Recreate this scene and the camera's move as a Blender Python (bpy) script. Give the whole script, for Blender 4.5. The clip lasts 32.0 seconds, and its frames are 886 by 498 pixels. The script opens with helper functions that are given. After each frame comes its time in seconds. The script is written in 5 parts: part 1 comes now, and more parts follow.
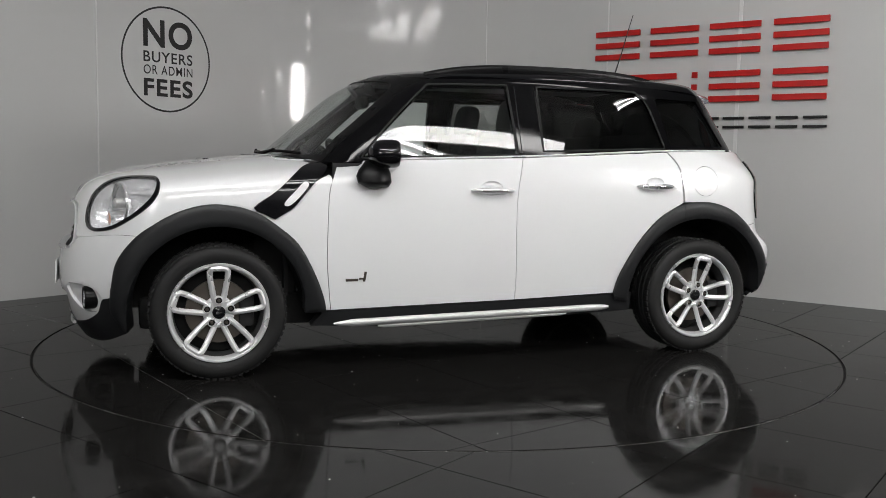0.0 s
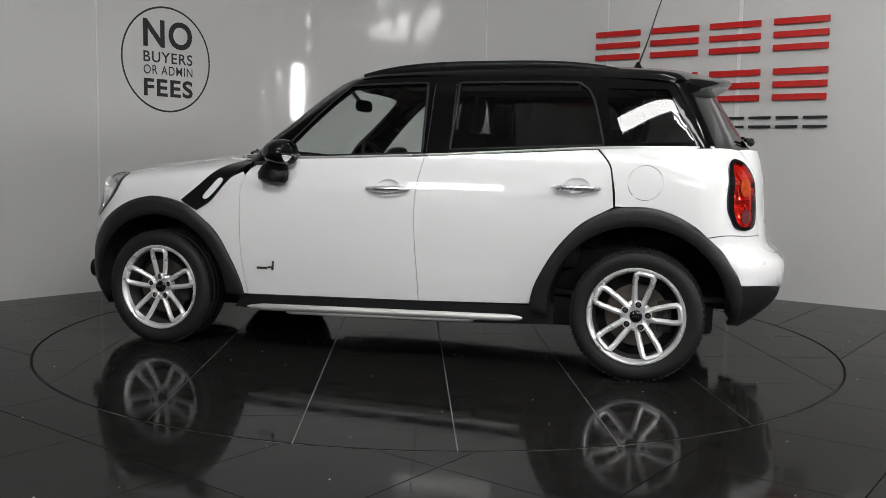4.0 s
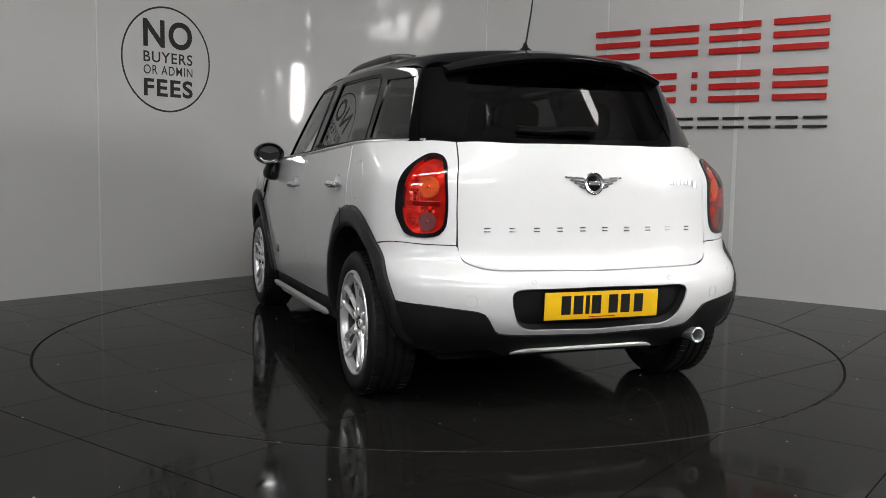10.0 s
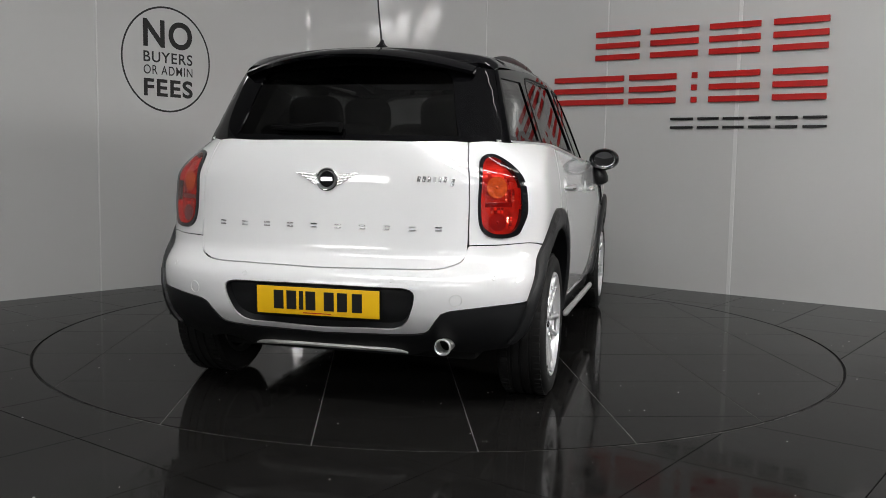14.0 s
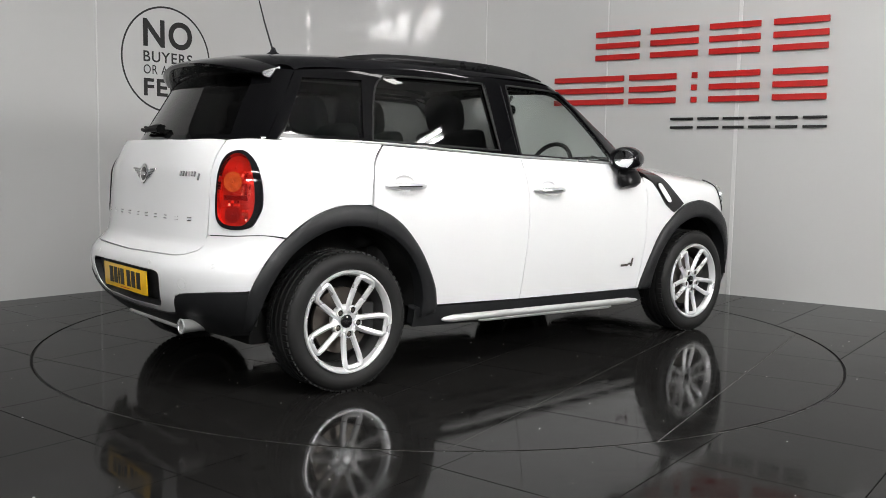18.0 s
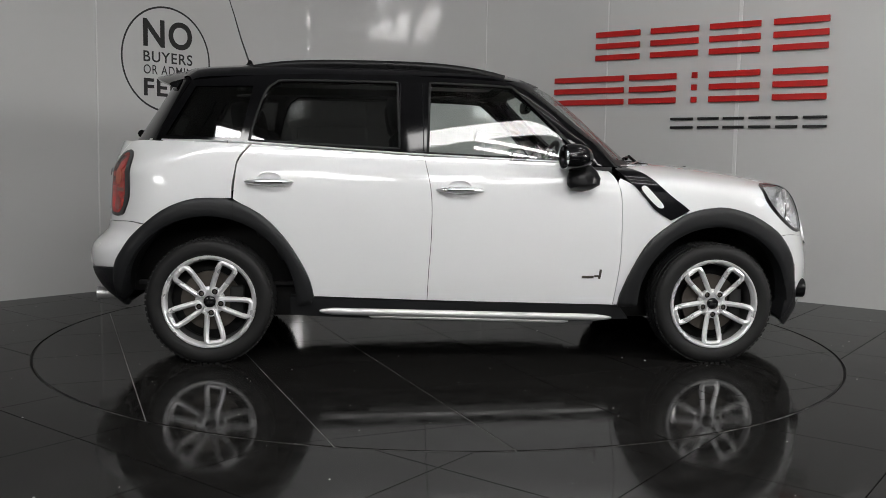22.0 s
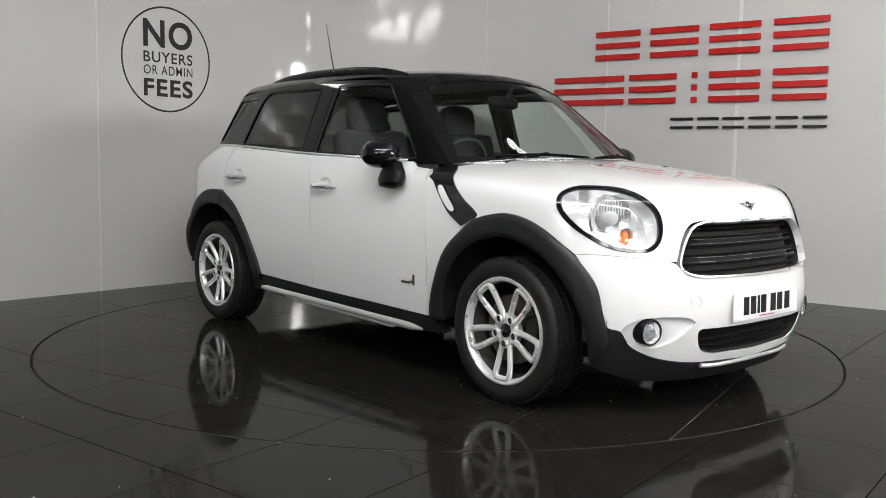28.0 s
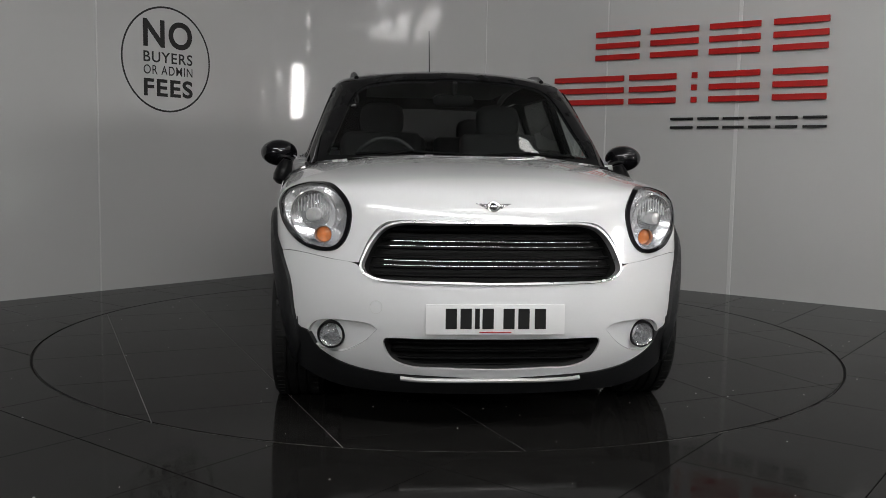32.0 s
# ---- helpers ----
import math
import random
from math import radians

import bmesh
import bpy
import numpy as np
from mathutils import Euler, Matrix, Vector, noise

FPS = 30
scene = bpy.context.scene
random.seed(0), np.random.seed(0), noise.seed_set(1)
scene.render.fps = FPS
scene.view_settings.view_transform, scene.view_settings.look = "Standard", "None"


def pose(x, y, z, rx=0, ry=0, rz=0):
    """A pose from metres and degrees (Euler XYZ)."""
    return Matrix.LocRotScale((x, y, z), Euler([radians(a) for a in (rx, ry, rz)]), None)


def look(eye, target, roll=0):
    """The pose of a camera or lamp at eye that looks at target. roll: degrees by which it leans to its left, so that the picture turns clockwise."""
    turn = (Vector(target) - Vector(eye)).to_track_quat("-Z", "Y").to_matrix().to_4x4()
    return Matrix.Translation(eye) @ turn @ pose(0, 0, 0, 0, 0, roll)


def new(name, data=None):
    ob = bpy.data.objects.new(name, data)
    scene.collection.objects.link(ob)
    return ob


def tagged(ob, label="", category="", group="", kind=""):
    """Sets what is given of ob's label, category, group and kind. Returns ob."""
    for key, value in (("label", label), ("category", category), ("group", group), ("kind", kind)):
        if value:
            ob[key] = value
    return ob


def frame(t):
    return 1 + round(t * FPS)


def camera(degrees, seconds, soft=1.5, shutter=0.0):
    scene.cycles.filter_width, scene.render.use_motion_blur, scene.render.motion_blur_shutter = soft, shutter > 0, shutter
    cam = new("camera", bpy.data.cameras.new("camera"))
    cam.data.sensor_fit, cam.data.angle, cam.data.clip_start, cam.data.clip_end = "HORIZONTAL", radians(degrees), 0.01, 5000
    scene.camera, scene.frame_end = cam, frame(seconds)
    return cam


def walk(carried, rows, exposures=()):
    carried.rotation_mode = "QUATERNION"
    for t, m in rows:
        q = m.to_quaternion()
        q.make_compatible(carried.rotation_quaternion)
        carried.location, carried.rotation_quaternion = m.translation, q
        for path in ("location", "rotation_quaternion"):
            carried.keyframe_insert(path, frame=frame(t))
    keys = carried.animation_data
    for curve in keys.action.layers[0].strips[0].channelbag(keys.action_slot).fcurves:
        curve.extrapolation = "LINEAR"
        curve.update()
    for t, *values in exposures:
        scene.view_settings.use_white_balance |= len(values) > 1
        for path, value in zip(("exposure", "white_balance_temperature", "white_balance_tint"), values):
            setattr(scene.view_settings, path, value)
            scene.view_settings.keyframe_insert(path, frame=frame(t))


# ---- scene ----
cam = camera(52.18, 32.0, 0.5)
HEIGHT, BACK, TILT, YAW, LEAN = 1.0332, 5.409, 5.508, 0.1596, 0.969
STAND = pose(0, -BACK, HEIGHT, 90 - TILT, 0, -YAW) @ pose(0, 0, 0, 0, 0, LEAN)
walk(cam, [(0.0, STAND), (32.0, STAND)], [(0.0, -0.09), (2.0, -0.11), (3.5, -0.06), (5.5, 0.36), (7.0, 0.62), (8.2, 0.62), (9.0, 0.42), (10.0, -0.08), (11.0, -0.15), (12.0, -0.2), (14.0, -0.1), (16.0, 0.22), (18.0, 0.48), (19.0, 0.1), (20.0, -0.06), (22.0, -0.17), (24.0, -0.02), (26.0, 0.2), (28.0, 0.45), (29.0, 0.44), (30.0, -0.14), (32.0, -0.46)])

# ---- light ----
world = bpy.data.worlds.new("hall_air")
scene.world = world
world.use_nodes = True
world.node_tree.nodes["Background"].inputs[0].default_value = (0.55, 0.6, 0.68, 1)
world.node_tree.nodes["Background"].inputs[1].default_value = 0.03
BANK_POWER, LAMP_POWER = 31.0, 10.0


# ---- materials ----
def material(name, color, rough=0.5, metal=0.0, coat=0.0, noise_amount=0.0, noise_scale=8.0, bump=0.0, bump_scale=200.0,
             rough_var=0.0, emit=0.0, trans=0.0, ior=1.45, spec=0.5):
    m = bpy.data.materials.new(name)
    m.use_nodes = True
    nt = m.node_tree
    b = nt.nodes["Principled BSDF"]
    b.inputs["Base Color"].default_value = (*color, 1)
    b.inputs["Roughness"].default_value = rough
    b.inputs["Metallic"].default_value = metal
    b.inputs["Coat Weight"].default_value = coat
    b.inputs["Coat Roughness"].default_value = 0.03
    b.inputs["IOR"].default_value = ior
    b.inputs["Specular IOR Level"].default_value = spec
    b.inputs["Transmission Weight"].default_value = trans
    if emit:
        b.inputs["Emission Color"].default_value = (*color, 1)
        b.inputs["Emission Strength"].default_value = emit
    tc = nt.nodes.new("ShaderNodeTexCoord")
    if noise_amount or rough_var:
        n = nt.nodes.new("ShaderNodeTexNoise")
        n.inputs["Scale"].default_value = noise_scale
        n.inputs["Detail"].default_value = 6
        nt.links.new(tc.outputs["Object"], n.inputs["Vector"])
        if noise_amount:
            mx = nt.nodes.new("ShaderNodeMix")
            mx.data_type = "RGBA"
            mx.inputs[6].default_value = (*[c * (1 - noise_amount) for c in color], 1)
            mx.inputs[7].default_value = (*[min(1, c * (1 + noise_amount)) for c in color], 1)
            nt.links.new(n.outputs["Fac"], mx.inputs[0])
            nt.links.new(mx.outputs[2], b.inputs["Base Color"])
        if rough_var:
            mr = nt.nodes.new("ShaderNodeMapRange")
            mr.inputs["From Min"].default_value, mr.inputs["From Max"].default_value = 0.3, 0.7
            mr.inputs["To Min"].default_value, mr.inputs["To Max"].default_value = rough - rough_var, rough + rough_var
            nt.links.new(n.outputs["Fac"], mr.inputs["Value"])
            nt.links.new(mr.outputs[0], b.inputs["Roughness"])
    if bump:
        n2 = nt.nodes.new("ShaderNodeTexNoise")
        n2.inputs["Scale"].default_value = bump_scale
        n2.inputs["Detail"].default_value = 4
        bp = nt.nodes.new("ShaderNodeBump")
        bp.inputs["Strength"].default_value = bump
        bp.inputs["Distance"].default_value = 0.002
        nt.links.new(tc.outputs["Object"], n2.inputs["Vector"])
        nt.links.new(n2.outputs["Fac"], bp.inputs["Height"])
        nt.links.new(bp.outputs[0], b.inputs["Normal"])
    return m


def glass_material(name, tint, rough=0.0):
    """Thin tinted pane: clear see-through tint under a mirror gloss."""
    m = bpy.data.materials.new(name)
    m.use_nodes = True
    nt = m.node_tree
    nt.nodes.clear()
    out = nt.nodes.new("ShaderNodeOutputMaterial")
    mix = nt.nodes.new("ShaderNodeMixShader")
    lw = nt.nodes.new("ShaderNodeLayerWeight")
    lw.inputs["Blend"].default_value = 0.5
    pw = nt.nodes.new("ShaderNodeMath")
    pw.operation = "POWER"
    pw.inputs[1].default_value = 4.5
    ad = nt.nodes.new("ShaderNodeMath")
    ad.operation = "MULTIPLY_ADD"
    ad.inputs[1].default_value, ad.inputs[2].default_value = 0.9, 0.055
    nt.links.new(lw.outputs["Facing"], pw.inputs[0])
    nt.links.new(pw.outputs[0], ad.inputs[0])
    tr = nt.nodes.new("ShaderNodeBsdfTransparent")
    tr.inputs[0].default_value = (*tint, 1)
    gl = nt.nodes.new("ShaderNodeBsdfGlossy")
    gl.inputs["Roughness"].default_value = rough
    nt.links.new(ad.outputs[0], mix.inputs[0])
    nt.links.new(tr.outputs[0], mix.inputs[1])
    nt.links.new(gl.outputs[0], mix.inputs[2])
    nt.links.new(mix.outputs[0], out.inputs[0])
    return m


WHITE_PAINT = material("white_car_paint", (0.75, 0.755, 0.76), 0.26, coat=1.0, noise_amount=0.01, noise_scale=3, bump=0.02, bump_scale=900)
BLACK_GLOSS = material("black_gloss", (0.005, 0.005, 0.006), 0.12, coat=0.35, rough_var=0.03, spec=0.4)
CLADDING = material("grained_black_plastic", (0.013, 0.0135, 0.0145), 0.42, noise_amount=0.12, bump=0.25, bump_scale=700, rough_var=0.05, spec=0.38)
DARK = material("dark_underside", (0.008, 0.008, 0.008), 0.8, noise_amount=0.3)
SATIN_BLACK = material("satin_black_trim", (0.006, 0.006, 0.0065), 0.3, rough_var=0.05, spec=0.18)
RUBBER = material("tyre_rubber", (0.009, 0.009, 0.009), 0.6, noise_amount=0.25, noise_scale=30, bump=0.2, bump_scale=400, spec=0.35)
ALLOY = material("silver_alloy", (0.8, 0.8, 0.81), 0.3, metal=0.6, noise_amount=0.04, rough_var=0.05)
CHROME = material("chrome", (0.9, 0.9, 0.91), 0.18, metal=1.0, rough_var=0.02)
SILVERED = material("silvered_reflector", (0.93, 0.93, 0.94), 0.2, metal=0.75, noise_amount=0.08, noise_scale=40, bump=0.35, bump_scale=45)
SATIN = material("satin_aluminium", (0.62, 0.62, 0.62), 0.42, metal=0.7, noise_amount=0.05, rough_var=0.06)
STEEL = material("brake_steel", (0.13, 0.115, 0.1), 0.4, metal=0.9, noise_amount=0.3)
RED_LENS = material("red_lamp_lens", (0.55, 0.018, 0.008), 0.08, coat=1.0, noise_amount=0.7, noise_scale=16, bump=0.5, bump_scale=45)
DEEP_RED = material("deep_red_lens", (0.22, 0.006, 0.006), 0.1, coat=1.0, noise_amount=0.3, noise_scale=40)
BARREL = material("dark_alloy_barrel", (0.09, 0.09, 0.09), 0.45, metal=0.5, noise_amount=0.25, noise_scale=15)
RED_BOWL = material("red_lamp_reflector", (0.62, 0.018, 0.01), 0.22, metal=0.3, noise_amount=0.95, noise_scale=20, bump=0.9, bump_scale=38)
SIGNAL_RED = material("orange_lamp_bowl", (0.62, 0.14, 0.03), 0.2, metal=0.3, noise_amount=0.6, noise_scale=50, bump=0.6, bump_scale=110)
AMBER = material("amber_lens", (0.7, 0.2, 0.045), 0.12, coat=1.0, noise_amount=0.35, noise_scale=60, bump=0.4, bump_scale=120)
RED_CLEAR = glass_material("clear_red_cover", (1.0, 0.62, 0.55))
LAMP_CLEAR = glass_material("clear_lamp_cover", (0.96, 0.97, 0.98))
GLASS = glass_material("side_glass", (0.86, 0.9, 0.88))
PRIVACY = glass_material("dark_privacy_glass", (0.19, 0.195, 0.19))
PILLAR = material("black_pillar_glass", (0.003, 0.003, 0.0035), 0.05, rough_var=0.02, spec=0.32)
# greyer than CHROME: darker reflections are put into the base colour
BADGE = material("grey_chrome", (0.5, 0.5, 0.51), 0.25, metal=0.95, rough_var=0.05)
SLAT = material("matt_black_slat", (0.0025, 0.0025, 0.0026), 0.5, noise_amount=0.2, spec=0.08)
SEAL = material("dark_window_seal", (0.011, 0.011, 0.0115), 0.55, noise_amount=0.15, noise_scale=20, spec=0.2)
BRIGHT = material("bright_trim", (0.82, 0.82, 0.83), 0.3, metal=0.8, rough_var=0.04)
MIRROR = material("mirror_silver", (0.8, 0.81, 0.82), 0.02, metal=1.0)
SEAT_CLOTH = material("dark_seat_cloth", (0.02, 0.02, 0.021), 0.85, noise_amount=0.3, noise_scale=60, bump=0.3, bump_scale=500)
TRIM = material("black_interior_plastic", (0.014, 0.014, 0.015), 0.55, noise_amount=0.2, bump=0.2, bump_scale=500)
YELLOW = material("yellow_plate", (0.85, 0.5, 0.01), 0.35, coat=0.3, noise_amount=0.03)
PLATE_WHITE = material("white_plate", (0.8, 0.8, 0.8), 0.3, coat=0.3, noise_amount=0.02)
PLATE_BLACK = material("plate_black", (0.01, 0.01, 0.01), 0.4)
WALL = material("glossy_white_panel", (0.51, 0.51, 0.505), 0.06, coat=0.0, noise_amount=0.02, noise_scale=1.5, bump=0.03, bump_scale=5, rough_var=0.03, spec=0.45)
SEAM = material("panel_seam", (0.6, 0.6, 0.59), 0.3, noise_amount=0.05)
TILE = material("black_polished_tile", (0.0108, 0.0104, 0.01), 0.08, noise_amount=0.6, noise_scale=9, rough_var=0.05, bump=0.04, bump_scale=24, ior=1.135)
GROUT = material("grey_grout", (0.2, 0.198, 0.19), 0.7, noise_amount=0.3, noise_scale=40)
GAP = material("turntable_gap", (0.004, 0.004, 0.004), 0.9)
SIGN_RED = material("red_acrylic", (0.42, 0.012, 0.01), 0.3, noise_amount=0.06, noise_scale=10)
SIGN_BLACK = material("black_vinyl", (0.008, 0.008, 0.008), 0.4, noise_amount=0.1)
HALL = material("grey_hall_paint", (0.2, 0.2, 0.205), 0.8, noise_amount=0.2, noise_scale=2)
CEIL = material("grey_ceiling_paint", (0.32, 0.32, 0.322), 0.8, noise_amount=0.2, noise_scale=2)
FRAME = material("lamp_frame", (0.5, 0.5, 0.5), 0.4, noise_amount=0.05)
DIFFUSER = material("lamp_diffuser", (1.0, 0.975, 0.95), 0.5, emit=LAMP_POWER)
# diffuser of the added overhead main light
BANK = material("added_key_bank_diffuser", (1.0, 0.997, 0.988), 0.5, emit=BANK_POWER)
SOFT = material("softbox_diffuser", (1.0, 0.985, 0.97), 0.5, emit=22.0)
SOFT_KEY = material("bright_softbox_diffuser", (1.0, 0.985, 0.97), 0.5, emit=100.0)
WALL_FILL = material("wall_fill_diffuser", (1.0, 0.995, 0.985), 0.5, emit=10.0)
STRIP = material("light_strip_diffuser", (1.0, 0.985, 0.97), 0.5, emit=20.0)
ROOFLIGHT = material("rooflight_panel", (1.0, 0.99, 0.98), 0.5, emit=20.0)
TUBE = material("fluorescent_tube", (1.0, 0.985, 0.97), 0.5, emit=45.0)
SPECK = material("pale_dust", (0.6, 0.6, 0.58), 0.8)
REAR_DARK = glass_material("dark_rear_glass", (0.07, 0.07, 0.07))
PINK_GLINT = material("pale_red_glint", (0.8, 0.12, 0.085), 0.16, metal=0.55, noise_amount=0.3, noise_scale=45, bump=0.5, bump_scale=70)
CLEAR_RED = material("smoked_red_lens", (0.16, 0.075, 0.095), 0.12, coat=1.0, noise_amount=0.3, noise_scale=60)


# ---- building blocks ----
def finish(name, verts, faces, mat, parent=None, smooth=True, normals=None, label=""):
    me = bpy.data.meshes.new(name)
    me.from_pydata([tuple(v) for v in verts], [], [tuple(f) for f in faces])
    me.materials.append(mat)
    if smooth:
        me.shade_smooth()
    me.update()
    if normals is not None:
        me.normals_split_custom_set_from_vertices([tuple(n) for n in normals])
    ob = new(name, me)
    if parent is not None:
        ob.parent = parent
    if label:
        tagged(ob, label=label)
    return ob


def part(name, bm, mat, parent, label="", smooth=True):
    me = bpy.data.meshes.new(name)
    bm.to_mesh(me)
    bm.free()
    me.materials.append(mat)
    if smooth:
        me.shade_smooth()
        me.set_sharp_from_angle(angle=radians(38))
    ob = new(name, me)
    ob.parent = parent
    if label:
        tagged(ob, label=label)
    return ob


def box(sx, sy, sz, at=(0, 0, 0), bevel=0.0, m=None, seg=2):
    bm = bmesh.new()
    bmesh.ops.create_cube(bm, size=1, matrix=Matrix.Translation(at) @ Matrix.Diagonal((sx, sy, sz, 1)))
    if bevel:
        bmesh.ops.bevel(bm, geom=bm.edges[:], offset=bevel, segments=seg, affect="EDGES", profile=0.6)
    if m is not None:
        bm.transform(m)
    return bm


def lathe(profile, seg=48, axis="Y", closed=False, caps=True):
    """Turn (radius, along) pairs round an axis."""
    bm = bmesh.new()
    rings = []
    for r, a in profile:
        ring = []
        for i in range(seg):
            u = 2 * math.pi * i / seg
            c, s = r * math.cos(u), r * math.sin(u)
            ring.append(bm.verts.new((c, a, s) if axis == "Y" else (c, s, a)))
        rings.append(ring)
    pairs = list(zip(rings, rings[1:])) + ([(rings[-1], rings[0])] if closed else [])
    for p, q in pairs:
        for i in range(seg):
            j = (i + 1) % seg
            bm.faces.new((p[i], p[j], q[j], q[i]))
    if not closed and caps:
        for ring in (rings[0], rings[-1]):
            if max((v.co - ring[0].co).length for v in ring) > 1e-5:
                bm.faces.new(ring)
    bmesh.ops.recalc_face_normals(bm, faces=bm.faces[:])
    return bm


def tube(points, radius, seg=10, closed=False, flat=1.0, up=(0, 0, 1)):
    """A round bar along a line of points; flat squeezes it along up."""
    bm = bmesh.new()
    pts = [Vector(p) for p in points]
    n = len(pts)
    rad = radius if isinstance(radius, (list, tuple)) else [radius] * n
    rings = []
    for i, p in enumerate(pts):
        a = pts[(i - 1) % n] if (closed or i > 0) else p
        b = pts[(i + 1) % n] if (closed or i < n - 1) else p
        d = (b - a).normalized()
        side = d.cross(Vector(up))
        side = side.normalized() if side.length > 1e-5 else Vector((1, 0, 0))
        top = side.cross(d).normalized()
        rings.append([bm.verts.new(p + rad[i] * (side * math.cos(2 * math.pi * k / seg) + flat * top * math.sin(2 * math.pi * k / seg)))
                      for k in range(seg)])
    for i in range(n if closed else n - 1):
        p, q = rings[i], rings[(i + 1) % n]
        for k in range(seg):
            bm.faces.new((p[k], p[(k + 1) % seg], q[(k + 1) % seg], q[k]))
    if not closed:
        bm.faces.new(rings[0])
        bm.faces.new(rings[-1])
    bmesh.ops.recalc_face_normals(bm, faces=bm.faces[:])
    return bm


def pillow(sx, sy, sz, m, k=0.62):
    """A soft rounded block: a sphere squared off towards a box."""
    bm = bmesh.new()
    bmesh.ops.create_uvsphere(bm, u_segments=28, v_segments=16, radius=1)
    for v in bm.verts:
        v.co = Vector([h * math.copysign(abs(c) ** k, c) for h, c in zip((sx, sy, sz), v.co)])
    bm.transform(m)
    return bm


def merged(*bms):
    out = bmesh.new()
    for b in bms:
        me = bpy.data.meshes.new("tmp")
        b.to_mesh(me)
        b.free()
        out.from_mesh(me)
        bpy.data.meshes.remove(me)
    return out


def spline(points, closed=False, step=0.03):
    """A smooth line through the points; a point with a third value 1 is a sharp corner."""
    pts = [np.array(p[:2], float) for p in points]
    hard = [len(p) > 2 and p[2] == 1 for p in points]
    n, out = len(pts), []
    for i in range(n if closed else n - 1):
        j = (i + 1) % n
        h, k = pts[(i - 1) % n], pts[(j + 1) % n]
        if hard[i] or (not closed and i == 0):
            h = 2 * pts[i] - pts[j]
        if hard[j] or (not closed and j == n - 1):
            k = 2 * pts[j] - pts[i]
        m = max(1, int(math.ceil(np.linalg.norm(pts[j] - pts[i]) / step)))
        for s in range(m):
            u = s / m
            out.append(0.5 * (2 * pts[i] + (pts[j] - h) * u + (2 * h - 5 * pts[i] + 4 * pts[j] - k) * u * u
                              + (3 * pts[i] - h - 3 * pts[j] + k) * u ** 3))
    if not closed:
        out.append(pts[-1])
    return np.array(out)


def inside(p, poly):
    x, y = p[:, 0], p[:, 1]
    r = np.zeros(len(p), bool)
    a, b = poly, np.roll(poly, -1, axis=0)
    for (x1, y1), (x2, y2) in zip(a, b):
        hit = (y1 > y) != (y2 > y)
        with np.errstate(divide="ignore", invalid="ignore"):
            r ^= hit & (x < (x2 - x1) * (y - y1) / (y2 - y1) + x1)
    return r


# ---- the car's form: x forward, y to its left, z up ----
def lerp(z, table):
    t = np.array(table)
    return np.interp(z, t[:, 0], t[:, 1])


def softmax(k, *fs):
    m = np.maximum.reduce(fs)
    return m + np.log(sum(np.exp(k * (f - m)) for f in fs)) / k


def smooth_table(table, n=60):
    """The table, eased by a short moving mean so that no crease shows."""
    t = np.array(table, float)
    z = np.linspace(t[0, 0], t[-1, 0], n)
    v = np.interp(z, t[:, 0], t[:, 1])
    for _ in range(2):
        p = np.concatenate([2 * v[0] - v[1:4][::-1], v, 2 * v[-1] - v[-4:-1][::-1]])
        v = np.convolve(p, np.ones(7) / 7, "valid")
    return np.stack([z, v], 1)


SIDE_Z = smooth_table([(0.1, 0.77), (0.25, 0.812), (0.31, 0.826), (0.46, 0.852), (0.6, 0.866), (0.75, 0.874), (0.9, 0.872), (1.0, 0.856), (1.06, 0.84), (1.12, 0.815), (1.25, 0.74)])
NOSE_Z = smooth_table([(0.05, 1.86), (0.15, 1.95), (0.22, 2.0), (0.3, 2.03), (0.4, 2.06), (0.5, 2.06), (0.58, 2.05), (0.66, 2.03), (0.74, 2.01), (0.82, 1.985), (0.9, 1.95), (1.1, 1.85)])
TAIL_Z = smooth_table([(0.1, 1.70), (0.24, 1.82), (0.30, 1.90), (0.36, 1.965), (0.42, 2.002), (0.5, 2.022), (0.56, 2.022), (0.595, 2.005), (0.62, 1.972), (0.64, 1.937), (0.67, 1.926), (0.77, 1.915), (0.97, 1.9), (1.05, 1.885), (1.12, 1.868), (1.3, 1.80)], 190)
HOOD_X = smooth_table([(0.6, 1.085), (1.1, 1.055), (1.31, 1.032), (1.51, 1.008), (1.7, 0.978), (1.82, 0.953), (1.92, 0.91), (2.0, 0.86), (2.1, 0.76)])


def body(x, y, z):
    a = np.abs(y)
    side = a - lerp(z, SIDE_Z) + 0.01 + 0.04 * np.clip((x - 0.9) / 0.9, 0, 2) ** 2 + 0.015 * np.clip((-x - 1.0) / 0.8, 0, 2) ** 2
    nose = x - lerp(z, NOSE_Z) + 0.025 + 0.63 * a ** 3
    tail = -x - lerp(z, TAIL_Z) + 0.022 + (0.5 + 0.9 * np.clip((z - 0.94) / 0.19, 0, 1) ** 2) * a ** 4
    top = z - np.where(x > 0.6, lerp(x, HOOD_X), 1.4) + 0.07 * (a / 0.75) ** 3
    return softmax(40.0, softmax(30.0, side, tail), nose, top)


SCREEN_Z = smooth_table([(0.95, 1.13), (1.05, 1.025), (1.14, 0.92), (1.2, 0.85), (1.3, 0.745), (1.386, 0.64), (1.45, 0.55), (1.5, 0.45), (1.6, 0.21)])
REAR_Z = smooth_table([(1.0, 1.88), (1.14, 1.80), (1.3, 1.695), (1.44, 1.605), (1.6, 1.49)])
ROOF_X = smooth_table([(-2.0, 1.45), (-1.75, 1.51), (-1.5, 1.55), (-1.2, 1.575), (-0.8, 1.587), (-0.3, 1.585), (0.1, 1.567), (0.4, 1.535), (0.8, 1.46)])


